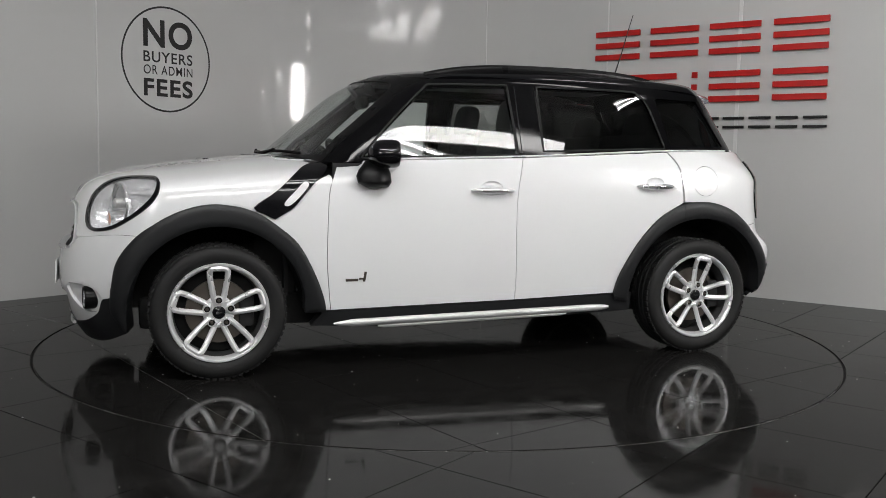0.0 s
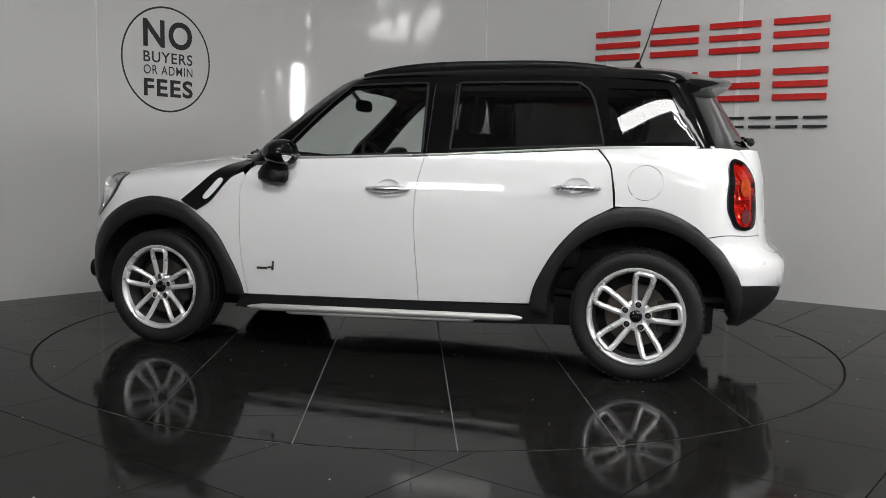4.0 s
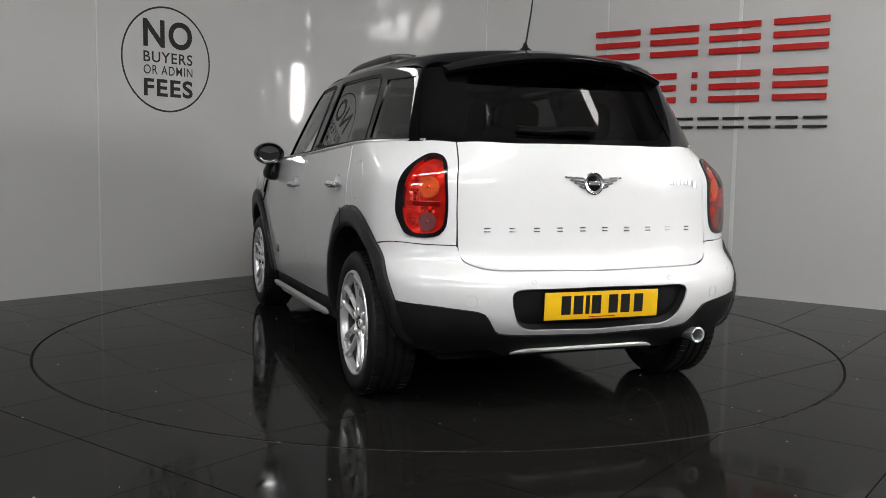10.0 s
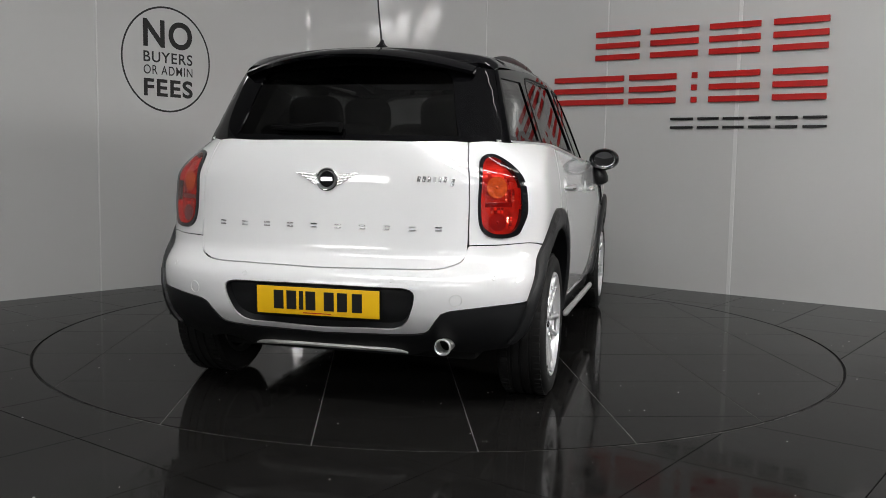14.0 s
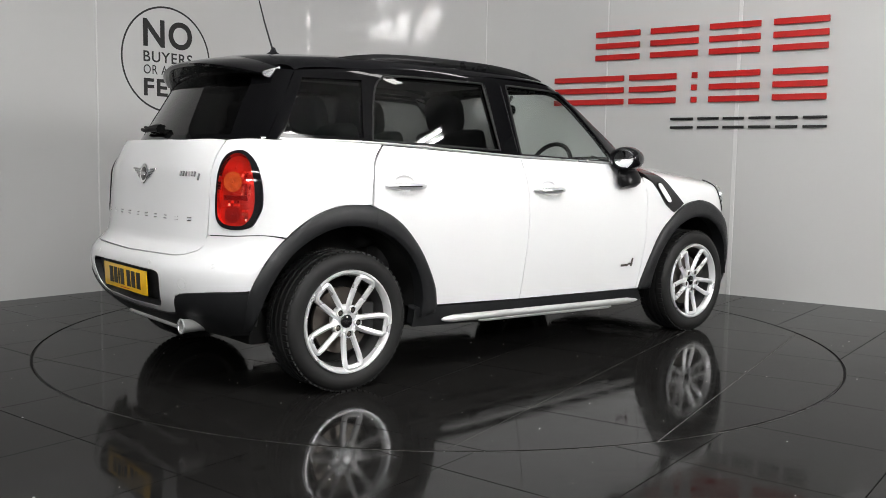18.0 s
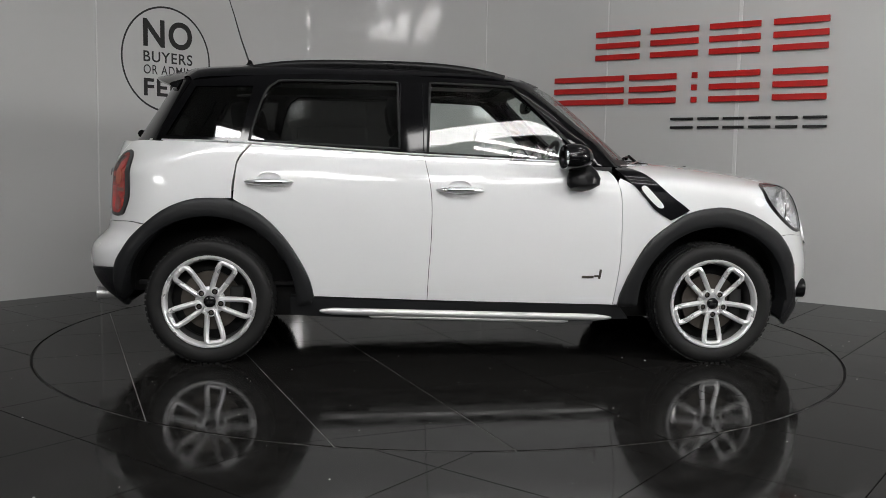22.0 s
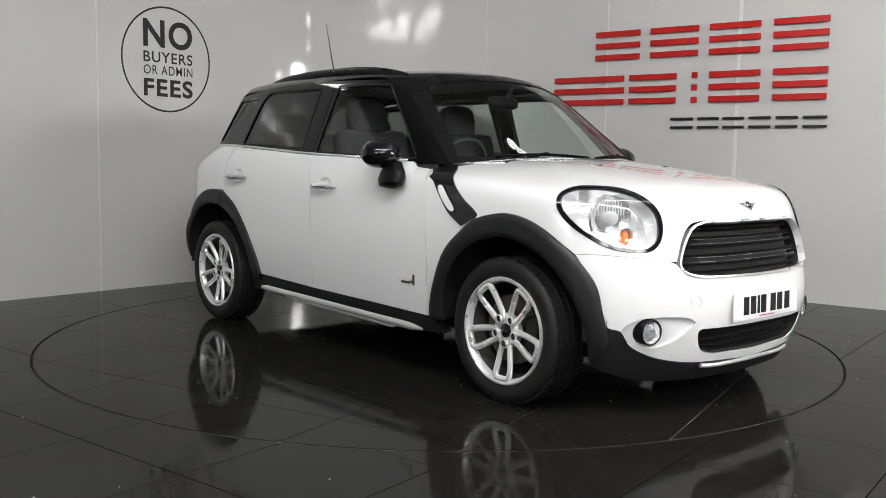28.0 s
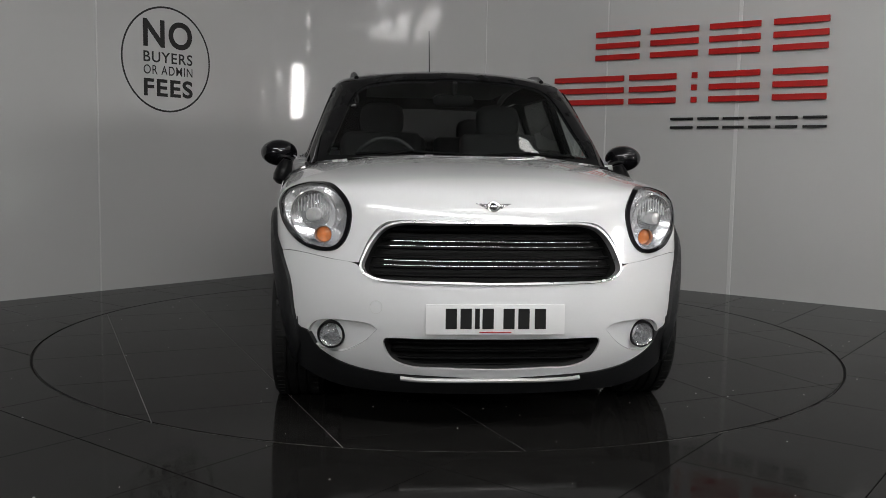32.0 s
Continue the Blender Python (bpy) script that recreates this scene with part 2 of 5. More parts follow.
def cabin(x, y, z):
    a = np.abs(y)
    side = a - (0.82 - np.where(x > -0.4, 0.055, 0.075) * (x + 0.4) ** 2 - 0.40 * (z - 1.06))
    screen = x - lerp(z, SCREEN_Z) + 0.02 + (0.46 + 0.29 * np.clip((z - 1.15) / 0.3, 0, 1)) * a ** 2
    rear = -x - lerp(z, REAR_Z) + 0.45 * a ** 2
    top = z - lerp(x, ROOF_X) + 0.018 + 0.15 * a ** 2
    return softmax(42.0, side, screen, rear, top)


def meet(form, start, way, far):
    """The first point on rays start + r * way, r from far to 0, where the form begins."""
    lo, hi = np.zeros(len(start)), np.full(len(start), far)
    for _ in range(34):
        mid = 0.5 * (lo + hi)
        p = start + mid[:, None] * way
        out = form(p[:, 0], p[:, 1], p[:, 2]) > 0
        hi = np.where(out, mid, hi)
        lo = np.where(out, lo, mid)
    return start + hi[:, None] * way


def slope(form, p):
    e = 2e-3
    g = np.stack([form(*(p + e * np.eye(3)[i]).T) - form(*(p - e * np.eye(3)[i]).T) for i in range(3)], 1)
    return g / np.maximum(np.linalg.norm(g, axis=1, keepdims=True), 1e-9)


class View:
    """A way to lay a flat outline on a form: s side, f front, b back, t top (parallel), n nose and r rear (rays from a point inside)."""

    def __init__(self, kind):
        self.kind = kind
        self.centre = {"n": np.array([1.1, 0, 0.45]), "r": np.array([-1.1, 0, 0.6])}.get(kind)

    def rays(self, uv):
        u, v = uv[:, 0], uv[:, 1]
        o = np.zeros_like(u)
        one = o + 1
        k = self.kind
        if k == "s":
            return np.stack([u, o, v], 1), np.stack([o, one, o], 1), 1.4
        if k == "f":
            return np.stack([o, u, v], 1), np.stack([one, o, o], 1), 2.6
        if k == "b":
            return np.stack([o, u, v], 1), np.stack([-one, o, o], 1), 2.6
        if k == "t":
            return np.stack([u, v, o + 0.9], 1), np.stack([o, o, one], 1), 1.2
        sx = 1 if k == "n" else -1
        way = np.stack([sx * np.cos(u) * np.cos(v), np.sin(u), np.cos(u) * np.sin(v)], 1)
        return np.tile(self.centre, (len(u), 1)), way, 2.0

    def flat(self, p):
        k = self.kind
        if k in "st":
            return p[:, [0, 2]] if k == "s" else p[:, [0, 1]]
        if k in "fb":
            return p[:, [1, 2]]
        d = p - self.centre
        d = d / np.linalg.norm(d, axis=1, keepdims=True)
        sx = 1 if k == "n" else -1
        return np.stack([np.arcsin(d[:, 1]), np.arctan2(d[:, 2], sx * d[:, 0])], 1)


VIEWS = {k: View(k) for k in "sfbtnr"}


def outline(form, view, pts):
    """Points named by their own view, e.g. ('s', x, z), as places in another view; a trailing 1 marks a corner."""
    out = []
    for p in pts:
        src = VIEWS[p[0]]
        q = meet(form, *src.rays(np.array([[p[1], p[2]]], float)))
        f = VIEWS[view].flat(q)[0]
        out.append((f[0], f[1], *p[3:]))
    return out


def shrunk(poly, d):
    """A dense outline moved inwards by d."""
    a = np.roll(poly, 1, axis=0)
    b = np.roll(poly, -1, axis=0)
    t = b - a
    t /= np.maximum(np.linalg.norm(t, axis=1, keepdims=True), 1e-9)
    n = np.stack([-t[:, 1], t[:, 0]], 1)
    area = 0.5 * np.sum(poly[:, 0] * np.roll(poly[:, 1], -1) - np.roll(poly[:, 0], -1) * poly[:, 1])
    return poly + n * d * (1 if area > 0 else -1)


def sheet(form, view, poly, holes=(), step=0.03, off=0.0, depth=0.02, mirror=False, rim=True, crown=0.0):
    """A panel: the outline filled with small faces, laid on the form, off outwards, its border rounded by crown and folded inwards by depth."""
    from mathutils.geometry import delaunay_2d_cdt
    loops = [np.array(poly)] + [np.array(h) for h in holes]
    lo, hi = loops[0].min(0), loops[0].max(0)
    gx, gy = np.meshgrid(np.arange(lo[0] + step * 0.37, hi[0], step), np.arange(lo[1] + step * 0.41, hi[1], step))
    grid = np.stack([gx.ravel(), gy.ravel()], 1)
    keep = inside(grid, loops[0])
    for h in loops[1:]:
        keep &= ~inside(grid, h)
    grid = grid[keep]
    border = np.concatenate(loops)
    if len(grid):
        d = np.min(np.linalg.norm(grid[:, None] - border[None], axis=2), axis=1)
        grid = grid[d > step * 0.45]
    edges, base = [], 0
    for l in loops:
        edges += [(base + i, base + (i + 1) % len(l)) for i in range(len(l))]
        base += len(l)
    pts = np.concatenate([border, grid]) if len(grid) else border
    co, _, tris, *_ = delaunay_2d_cdt([Vector(p) for p in pts], edges, [], 0, 1e-6)
    co = np.array([tuple(c) for c in co])
    tris = np.array([tuple(t) for t in tris if len(t) == 3])
    mid = co[tris].mean(1)
    ok = inside(mid, loops[0])
    for h in loops[1:]:
        ok &= ~inside(mid, h)
    tris = tris[ok]
    p = meet(form, *VIEWS[view].rays(co))
    n = slope(form, p)
    if crown:
        near = np.min(np.linalg.norm(co[:, None] - border[None], axis=2), axis=1)
        off = (off - crown * (1 - np.sqrt(1 - (1 - np.minimum(near / 0.03, 1)) ** 2)))[:, None]
    p = p + off * n
    tn = np.cross(p[tris[:, 1]] - p[tris[:, 0]], p[tris[:, 2]] - p[tris[:, 0]])
    flip = np.sum(tn * n[tris[:, 0]], 1) < 0
    tris[flip] = tris[flip][:, ::-1]
    verts, norms, faces = list(p), list(n), [tuple(t) for t in tris]
    if rim and depth:
        count = {}
        for t in tris:
            for i in range(3):
                count[(t[i], t[(i + 1) % 3])] = 1
        open_edges = [e for e in count if (e[1], e[0]) not in count]
        top, low = {}, {}
        for e in open_edges:
            for v in e:
                if v not in top:
                    top[v] = len(verts)
                    verts.append(p[v])
                    norms.append((0, 0, 0))
                    low[v] = len(verts)
                    verts.append(p[v] - depth * n[v])
                    norms.append((0, 0, 0))
        faces += [(top[b], top[a], low[a], low[b]) for a, b in open_edges]
    verts, norms = np.array(verts), np.array(norms)
    if mirror:
        verts, norms = verts * (1, -1, 1), norms * (1, -1, 1)
        faces = [f[::-1] for f in faces]
    return verts, faces, norms


# ---- the showroom ----
def arc_wall_line():
    """The curved display wall in plan: straight, a wide bend, straight; evenly spaced points."""
    left, right = np.array([-1.54, 2.72]), np.array([0.826, 2.976])
    dl, dr = np.array([0.655, 0.755]), np.array([0.804, -0.595])
    tip = np.array([-0.476, 3.94])
    pts = [left - dl * 5.5 * (1 - i / 30) for i in range(30)]
    for i in range(41):
        u = i / 40
        pts.append((1 - u) ** 2 * left + 2 * u * (1 - u) * (0.55 * tip + 0.45 * 0.5 * (left + right)) + u * u * right)
    pts += [right + dr * 5.5 * (i / 30) for i in range(1, 31)]
    return np.array(pts)


def wall_strip(name, pts, z0, z1, thick, mat):
    n = len(pts)
    t = np.gradient(pts, axis=0)
    nrm = np.stack([-t[:, 1], t[:, 0]], 1)
    nrm /= np.linalg.norm(nrm, axis=1, keepdims=True)
    back = pts + nrm * thick
    v = [(*p, z0) for p in pts] + [(*p, z1) for p in pts] + [(*p, z0) for p in back] + [(*p, z1) for p in back]
    f = [(i, i + 1, n + i + 1, n + i) for i in range(n - 1)]
    f += [(2 * n + i + 1, 2 * n + i, 3 * n + i, 3 * n + i + 1) for i in range(n - 1)]
    f += [(n + i, n + i + 1, 3 * n + i + 1, 3 * n + i) for i in range(n - 1)]
    ob = finish(name, v, f, mat)
    ob.data.set_sharp_from_angle(angle=radians(30))
    return ob


def plain_box(name, sx, sy, sz, at, mat, label="", category="", kind="structure"):
    bm = box(sx, sy, sz, at)
    me = bpy.data.meshes.new(name)
    bm.to_mesh(me)
    bm.free()
    me.materials.append(mat)
    return tagged(new(name, me), label=label, category=category, kind=kind)


LINE = arc_wall_line()
wall_display = tagged(wall_strip("wall_display", LINE, 0.0, 3.05, 0.08, WALL), "curved glossy white panel wall behind the turntable", "wall", kind="structure")
plain_box("wall_back", 13, 0.2, 4.8, (0, -24.6, 2.4), HALL, "grey painted hall wall behind the camera", "wall")
plain_box("wall_west", 0.2, 31.2, 4.8, (-6.6, -9, 2.4), HALL, "grey painted hall side wall", "wall")
plain_box("wall_east", 0.2, 31.2, 4.8, (6.6, -9, 2.4), HALL, "grey painted hall side wall", "wall")
plain_box("wall_far", 13, 0.2, 4.8, (0, 6.6, 2.4), HALL, "grey painted hall wall beyond the display wall", "wall")
plain_box("ceiling", 13.4, 31.4, 0.2, (0, -9, 4.9), CEIL, "grey painted hall ceiling", "ceiling")
# unseen dark bands added to darken what the display wall mirrors
DARK_BAND = material("added_dark_band", (0.035, 0.035, 0.036), 0.6, noise_amount=0.2, noise_scale=3)
plain_box("dark_band_east", 0.03, 30.9, 1.6, (6.484, -9, 0.801), DARK_BAND, "unseen dark band added on the hall wall to darken reflections", "wall")
plain_box("dark_band_back", 12.9, 0.03, 1.6, (0, -24.484, 0.801), DARK_BAND, "unseen dark band added on the hall wall to darken reflections", "wall")
ground = plain_box("floor", 13.4, 31.4, 0.2, (0, -9, -0.112), GROUT, "grey grout bed of the black tiled floor", "floor")


# ceiling lamps
def ceiling_lamp(at, sx, sy):
    e = new("ceiling_light")
    e.matrix_world = pose(*at)
    tagged(e, "bright white flat panel lamp hung under the hall ceiling", "ceiling light", "hall ceiling lights")
    part("frame", merged(box(sx + 0.06, 0.03, 0.06, (0, sy / 2 + 0.015, 0)), box(sx + 0.06, 0.03, 0.06, (0, -sy / 2 - 0.015, 0)),
                         box(0.03, sy, 0.06, (sx / 2 + 0.015, 0, 0)), box(0.03, sy, 0.06, (-sx / 2 - 0.015, 0, 0)), box(sx, sy, 0.02, (0, 0, 0.02))), FRAME, e)
    part("diffuser", box(sx, sy, 0.01, (0, 0, -0.01)), DIFFUSER, e, smooth=False)
    return e


for lx, ly in ((2.5, 0.2), (2.9, -1.6)):
    ceiling_lamp((lx, ly, 4.765), 1.4, 0.2)
# main light panel added overhead; no such lamp is known here
bank = tagged(new("added_key_bank"), "unseen long white light panel added overhead as the main light", "studio light")
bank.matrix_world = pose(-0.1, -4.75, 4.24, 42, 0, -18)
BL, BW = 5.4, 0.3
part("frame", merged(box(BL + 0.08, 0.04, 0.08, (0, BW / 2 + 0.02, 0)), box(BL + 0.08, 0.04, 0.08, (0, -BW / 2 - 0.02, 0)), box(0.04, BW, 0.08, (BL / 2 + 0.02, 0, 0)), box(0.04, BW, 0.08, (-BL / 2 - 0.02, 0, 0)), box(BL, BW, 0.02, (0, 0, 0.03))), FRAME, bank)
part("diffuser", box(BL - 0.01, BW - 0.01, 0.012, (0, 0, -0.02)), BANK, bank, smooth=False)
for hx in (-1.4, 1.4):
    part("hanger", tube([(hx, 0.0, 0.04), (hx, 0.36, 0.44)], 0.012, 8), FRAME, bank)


def batten(x, y, z, turn, length):
    """A twin fluorescent batten under the ceiling."""
    e = tagged(new("batten_light"), "twin white fluorescent tube batten under the ceiling", "ceiling light", "fluorescent battens")
    e.matrix_world = pose(x, y, z, 0, 0, turn)
    part("tray", box(length + 0.06, 0.2, 0.03, (0, 0, 0.045), 0.006, seg=1), FRAME, e)
    for d in (-0.065, 0.065):
        part("fluorescent_tube", tube([(-length / 2, d, 0), (length / 2, d, 0)], 0.017, 10), TUBE, e)
        for s in (-1, 1):
            part("socket", box(0.02, 0.04, 0.05, (s * (length / 2 + 0.01), d, 0.012)), FRAME, e)
    part("hanger", tube([(0, 0, 0.05), (0, 0, 4.81 - z)], 0.012, 8), FRAME, e)


strip = tagged(new("light_strip"), "narrow bright white light strip under the ceiling", "studio light")
strip.matrix_world = pose(2.3, -3.68, 4.6, 6, 0, 16.5)
part("housing", merged(box(3.98, 0.22, 0.03, (0, 0, 0.03)), box(3.98, 0.02, 0.06, (0, 0.12, 0.005)), box(3.98, 0.02, 0.06, (0, -0.12, 0.005))), FRAME, strip)
part("diffuser", box(3.96, 0.21, 0.01, (0, 0, -0.01)), STRIP, strip, smooth=False)
part("hanger", tube([(0, 0, 0.04), (0, 0.04, 0.21)], 0.012, 8), FRAME, strip)
batten(2.1, -4.06, 4.55, 1, 1.4)
batten(4.82, -1.73, 4.6, 73, 0.6)
# unseen tubes added to make the bright streaks mirrored in the display wall
for by, bz, ln in ((-5.0, 2.6, 0.26), (-4.99, 3.38, 0.16), (-5.0, 3.93, 0.24), (-3.2, 2.62, 0.2)):
    wl = tagged(new("streak_tubes"), "unseen upright twin tubes added for the streaks mirrored in the wall", "wall light", "wall lights")
    wl.matrix_world = pose(6.5, by, bz)
    part("backplate", box(0.02, 0.2, ln + 0.06, (-0.012, 0, 0), 0.004, seg=1), FRAME, wl)
    for d in (-0.05, 0.05):
        part("fluorescent_tube", tube([(-0.045, d, -ln / 2), (-0.045, d, ln / 2)], 0.016, 10, up=(0, 1, 0)), TUBE, wl)
for rx, ry, turn, sx in ((5.6, -14.2, 12, 1.5), (4.3, -15.8, 0, 1.3), (4.2, -13.2, 20, 1.2), (2.6, -14.8, -10, 1.5), (2.2, -12.6, 15, 1.1), (0.7, -15.2, 10, 1.2), (-0.1, -13.6, -20, 1.3), (-0.7, -11.9, 10, 1.2)):
    rl_ = tagged(new("rooflight"), "pale translucent rooflight panel in the hall ceiling", "rooflight", "rooflights")
    rl_.matrix_world = pose(rx, ry, 4.8, 0, 0, turn)
    part("frame", merged(box(0.06, 2.1, 0.05, (sx / 2 + 0.03, 0, -0.02)), box(0.06, 2.1, 0.05, (-sx / 2 - 0.03, 0, -0.02)), box(sx, 0.06, 0.05, (0, 1.02, -0.02)), box(sx, 0.06, 0.05, (0, -1.02, -0.02)), box(sx, 0.05, 0.05, (0, 0, -0.02))), FRAME, rl_)
    for s in (-1, 1):
        part("panel", box(sx, 0.94, 0.012, (0, s * 0.505, -0.01)), ROOFLIGHT, rl_, smooth=False)


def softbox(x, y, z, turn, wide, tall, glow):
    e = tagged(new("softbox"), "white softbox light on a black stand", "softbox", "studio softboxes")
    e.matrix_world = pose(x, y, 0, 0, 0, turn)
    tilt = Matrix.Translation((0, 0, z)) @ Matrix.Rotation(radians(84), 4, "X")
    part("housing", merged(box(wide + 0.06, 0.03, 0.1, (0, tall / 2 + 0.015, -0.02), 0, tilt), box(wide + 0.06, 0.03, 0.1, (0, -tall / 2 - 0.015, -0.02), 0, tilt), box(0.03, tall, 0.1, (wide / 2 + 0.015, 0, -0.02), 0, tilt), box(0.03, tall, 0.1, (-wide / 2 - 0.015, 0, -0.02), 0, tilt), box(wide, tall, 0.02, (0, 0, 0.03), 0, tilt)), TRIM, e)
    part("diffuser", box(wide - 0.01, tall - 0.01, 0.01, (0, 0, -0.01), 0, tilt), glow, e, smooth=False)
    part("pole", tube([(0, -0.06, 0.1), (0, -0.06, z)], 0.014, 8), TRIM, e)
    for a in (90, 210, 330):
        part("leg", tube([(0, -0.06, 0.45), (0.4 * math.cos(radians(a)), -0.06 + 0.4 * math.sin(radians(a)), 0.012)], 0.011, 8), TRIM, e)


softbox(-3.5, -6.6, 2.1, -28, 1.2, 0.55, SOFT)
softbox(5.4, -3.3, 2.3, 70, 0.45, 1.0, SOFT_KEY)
# unseen fill lamps added to brighten the right half of the display wall
for hx, hy, tx in ((-5.0, 3.3, 2.4), (-5.0, 4.9, 2.2)):
    hb = tagged(new("wall_fill_light"), "unseen fill lamp added to brighten the right half of the display wall", "ceiling light", "high bay lights")
    big = 1.5
    hb.matrix_world = look((hx, hy, 4.3), (tx, 1.8, 1.8)) @ pose(0, 0, 0, 180, 0, 0)
    part("housing", merged(box(2.04 * big, 1.24, 0.03, (0, 0, -0.045)), box(2.04 * big, 0.03, 0.08, (0, 0.62, -0.02)), box(2.04 * big, 0.03, 0.08, (0, -0.62, -0.02))), FRAME, hb)
    part("diffuser", box(2.02 * big, 1.2, 0.01, (0, 0, -0.01)), WALL_FILL, hb, smooth=False)
    part("hanger", tube([(0, 0, -0.05), Vector(hb.matrix_world.inverted() @ Vector((hx, hy, 4.81)))], 0.02, 8), FRAME, hb)


# floor tiles and turntable
PITCH, RING = 0.603, 2.252


def tile_mesh(cx, cy, turn, inner, name):
    """One tile of the grid, cut by the turntable's edge; None where nothing of it is left."""
    from mathutils.geometry import delaunay_2d_cdt
    hw = PITCH / 2 - 0.0022
    c, s_ = math.cos(turn), math.sin(turn)
    sq = [np.array([cx + u * c - w * s_, cy + u * s_ + w * c]) for u, w in ((-hw, -hw), (hw, -hw), (hw, hw), (-hw, hw))]
    d = np.linalg.norm(np.array(sq), axis=1)
    lim = RING - 0.008 if inner else RING + 0.006
    if inner and d.min() > lim + 0.2 or not inner and d.max() < lim:
        return None
    if inner and d.max() < lim or not inner and (np.hypot(cx, cy) > lim + 0.45):
        tris, co = [(0, 1, 2, 3)], sq
    else:
        n = 160
        arc = [np.array([lim * math.cos(2 * math.pi * k / n), lim * math.sin(2 * math.pi * k / n)]) for k in range(n)]
        pts = [Vector(p) for p in sq + arc]
        edges = [(i, (i + 1) % 4) for i in range(4)] + [(4 + k, 4 + (k + 1) % n) for k in range(n)]
        co, _, fs, *_ = delaunay_2d_cdt(pts, edges, [], 0, 1e-6)
        co = [np.array(tuple(p)) for p in co]
        mids = np.array([np.mean([co[i] for i in f], axis=0) for f in fs])
        r = np.linalg.norm(mids, axis=1)
        ok = inside(mids, np.array(sq)) & ((r < lim) if inner else (r > lim))
        tris = [tuple(f) for f, k in zip(fs, ok) if k]
        if not tris:
            return None
    used = sorted({i for f in tris for i in f})
    back = {v: k for k, v in enumerate(used)}
    v = [(co[i][0], co[i][1], 0.0) for i in used]
    f = [tuple(back[i] for i in t) for t in tris]
    half_edges = {(t[i], t[(i + 1) % len(t)]) for t in f for i in range(len(t))}
    m = len(v)
    v += [(x, y, -0.01) for x, y, _ in v]
    f += [(b_, a_, a_ + m, b_ + m) for a_, b_ in half_edges if (b_, a_) not in half_edges]
    me = bpy.data.meshes.new(name)
    me.from_pydata(v, [], f)
    me.materials.append(TILE)
    return me


def lay_tiles(parent, turn, phase_u, phase_v, inner, span):
    c, s_ = math.cos(turn), math.sin(turn)
    far, hw = [], PITCH / 2 - 0.0022
    for i in range(-span, span + 1):
        for j in range(-span, span + 1):
            u, w = phase_u + i * PITCH, phase_v + j * PITCH
            cx, cy = u * c - w * s_, u * s_ + w * c
            if inner and math.hypot(cx, cy) > RING + 0.5:
                continue
            if not inner and (abs(cx) > 4.7 or cy > 4.2 or cy < -4.9):
                if abs(cx) < 6.3 and -24 < cy < 6.2:
                    far.append((cx, cy))
                continue
            me = tile_mesh(cx, cy, turn, inner, "tile")
            if me:
                ob = new("tile", me)
                ob.parent = parent
    if far:
        v = [(x + u * c - w * s_, y + u * s_ + w * c, z) for x, y in far for z in (0.0, -0.01) for u, w in ((-hw, -hw), (hw, -hw), (hw, hw), (-hw, hw))]
        f = [tuple(8 * k + i for i in q) for k in range(len(far)) for q in ((0, 1, 2, 3), (0, 4, 5, 1), (1, 5, 6, 2), (2, 6, 7, 3), (3, 7, 4, 0))]
        tagged(finish("far_tiles", v, f, TILE, parent, smooth=False), kind="stuff")


turntable = tagged(new("turntable"), "slowly turning round platform of black polished tiles under the car", "turntable")
part("deck", lathe([(RING - 0.008, -0.0115), (RING - 0.008, -0.003), (RING - 0.011, -0.0022), (0.0, -0.0022)], 160, "Z"), GROUT, turntable, smooth=False)
lay_tiles(turntable, radians(18.3), PITCH / 2, PITCH / 2, True, 5)
lay_tiles(ground, radians(-37.5), 0.875 + PITCH / 2, -1.92 + PITCH / 2, False, 44)
gap_ring = tagged(finish("turntable_gap", *(lambda n: ([(r * math.cos(2 * math.pi * k / n), r * math.sin(2 * math.pi * k / n), -0.0105) for r in (RING - 0.0075, RING + 0.0055) for k in range(n)], [(k, (k + 1) % n, n + (k + 1) % n, n + k) for k in range(n)]))(160), GAP, smooth=False), "thin black gap round the turntable", "gap", kind="structure")


def specks(name, count, r0, r1, parent=None, seed=1):
    rnd = random.Random(seed)
    v, f = [], []
    while len(f) < count:
        x, y = rnd.uniform(-3.2, 3.2), rnd.uniform(-3.2, 2.6)
        if not r0 < math.hypot(x, y) < r1:
            continue
        s_ = rnd.uniform(0.0014, 0.0042) * (1.6 if rnd.random() < 0.08 else 1)
        k = len(v)
        v += [(x + s_ * math.cos(a) * rnd.uniform(0.7, 1.2), y + s_ * math.sin(a) * rnd.uniform(0.7, 1.2), 0.0012) for a in (0, 1.05, 2.1, 3.14, 4.2, 5.25)]
        v.append((x, y, 0.0028))
        f += [(k + i, k + (i + 1) % 6, k + 6) for i in range(6)][:6]
        count += 5
    ob = finish(name, v, f, SPECK, parent)
    return ob


tagged(specks("dust_specks", 120, RING + 0.02, 3.6, seed=3), "pale dust specks on the black floor", "dust", kind="stuff")
tagged(specks("dust", 120, 0.1, RING - 0.05, turntable, 5), kind="stuff")


# wall seams and signs
def wall_frame(origin, along):
    u = Vector((*along, 0)).normalized()
    n = Vector((u.y, -u.x, 0))
    return Matrix(((u.x, 0, n.x, origin[0]), (u.y, 0, n.y, origin[1]), (0, 1, 0, 0), (0, 0, 0, 1)))


RIGHT_WALL = wall_frame((0.826, 2.976), (0.804, -0.595))
LEFT_WALL = wall_frame((-1.54, 2.72), (0.655, 0.755))


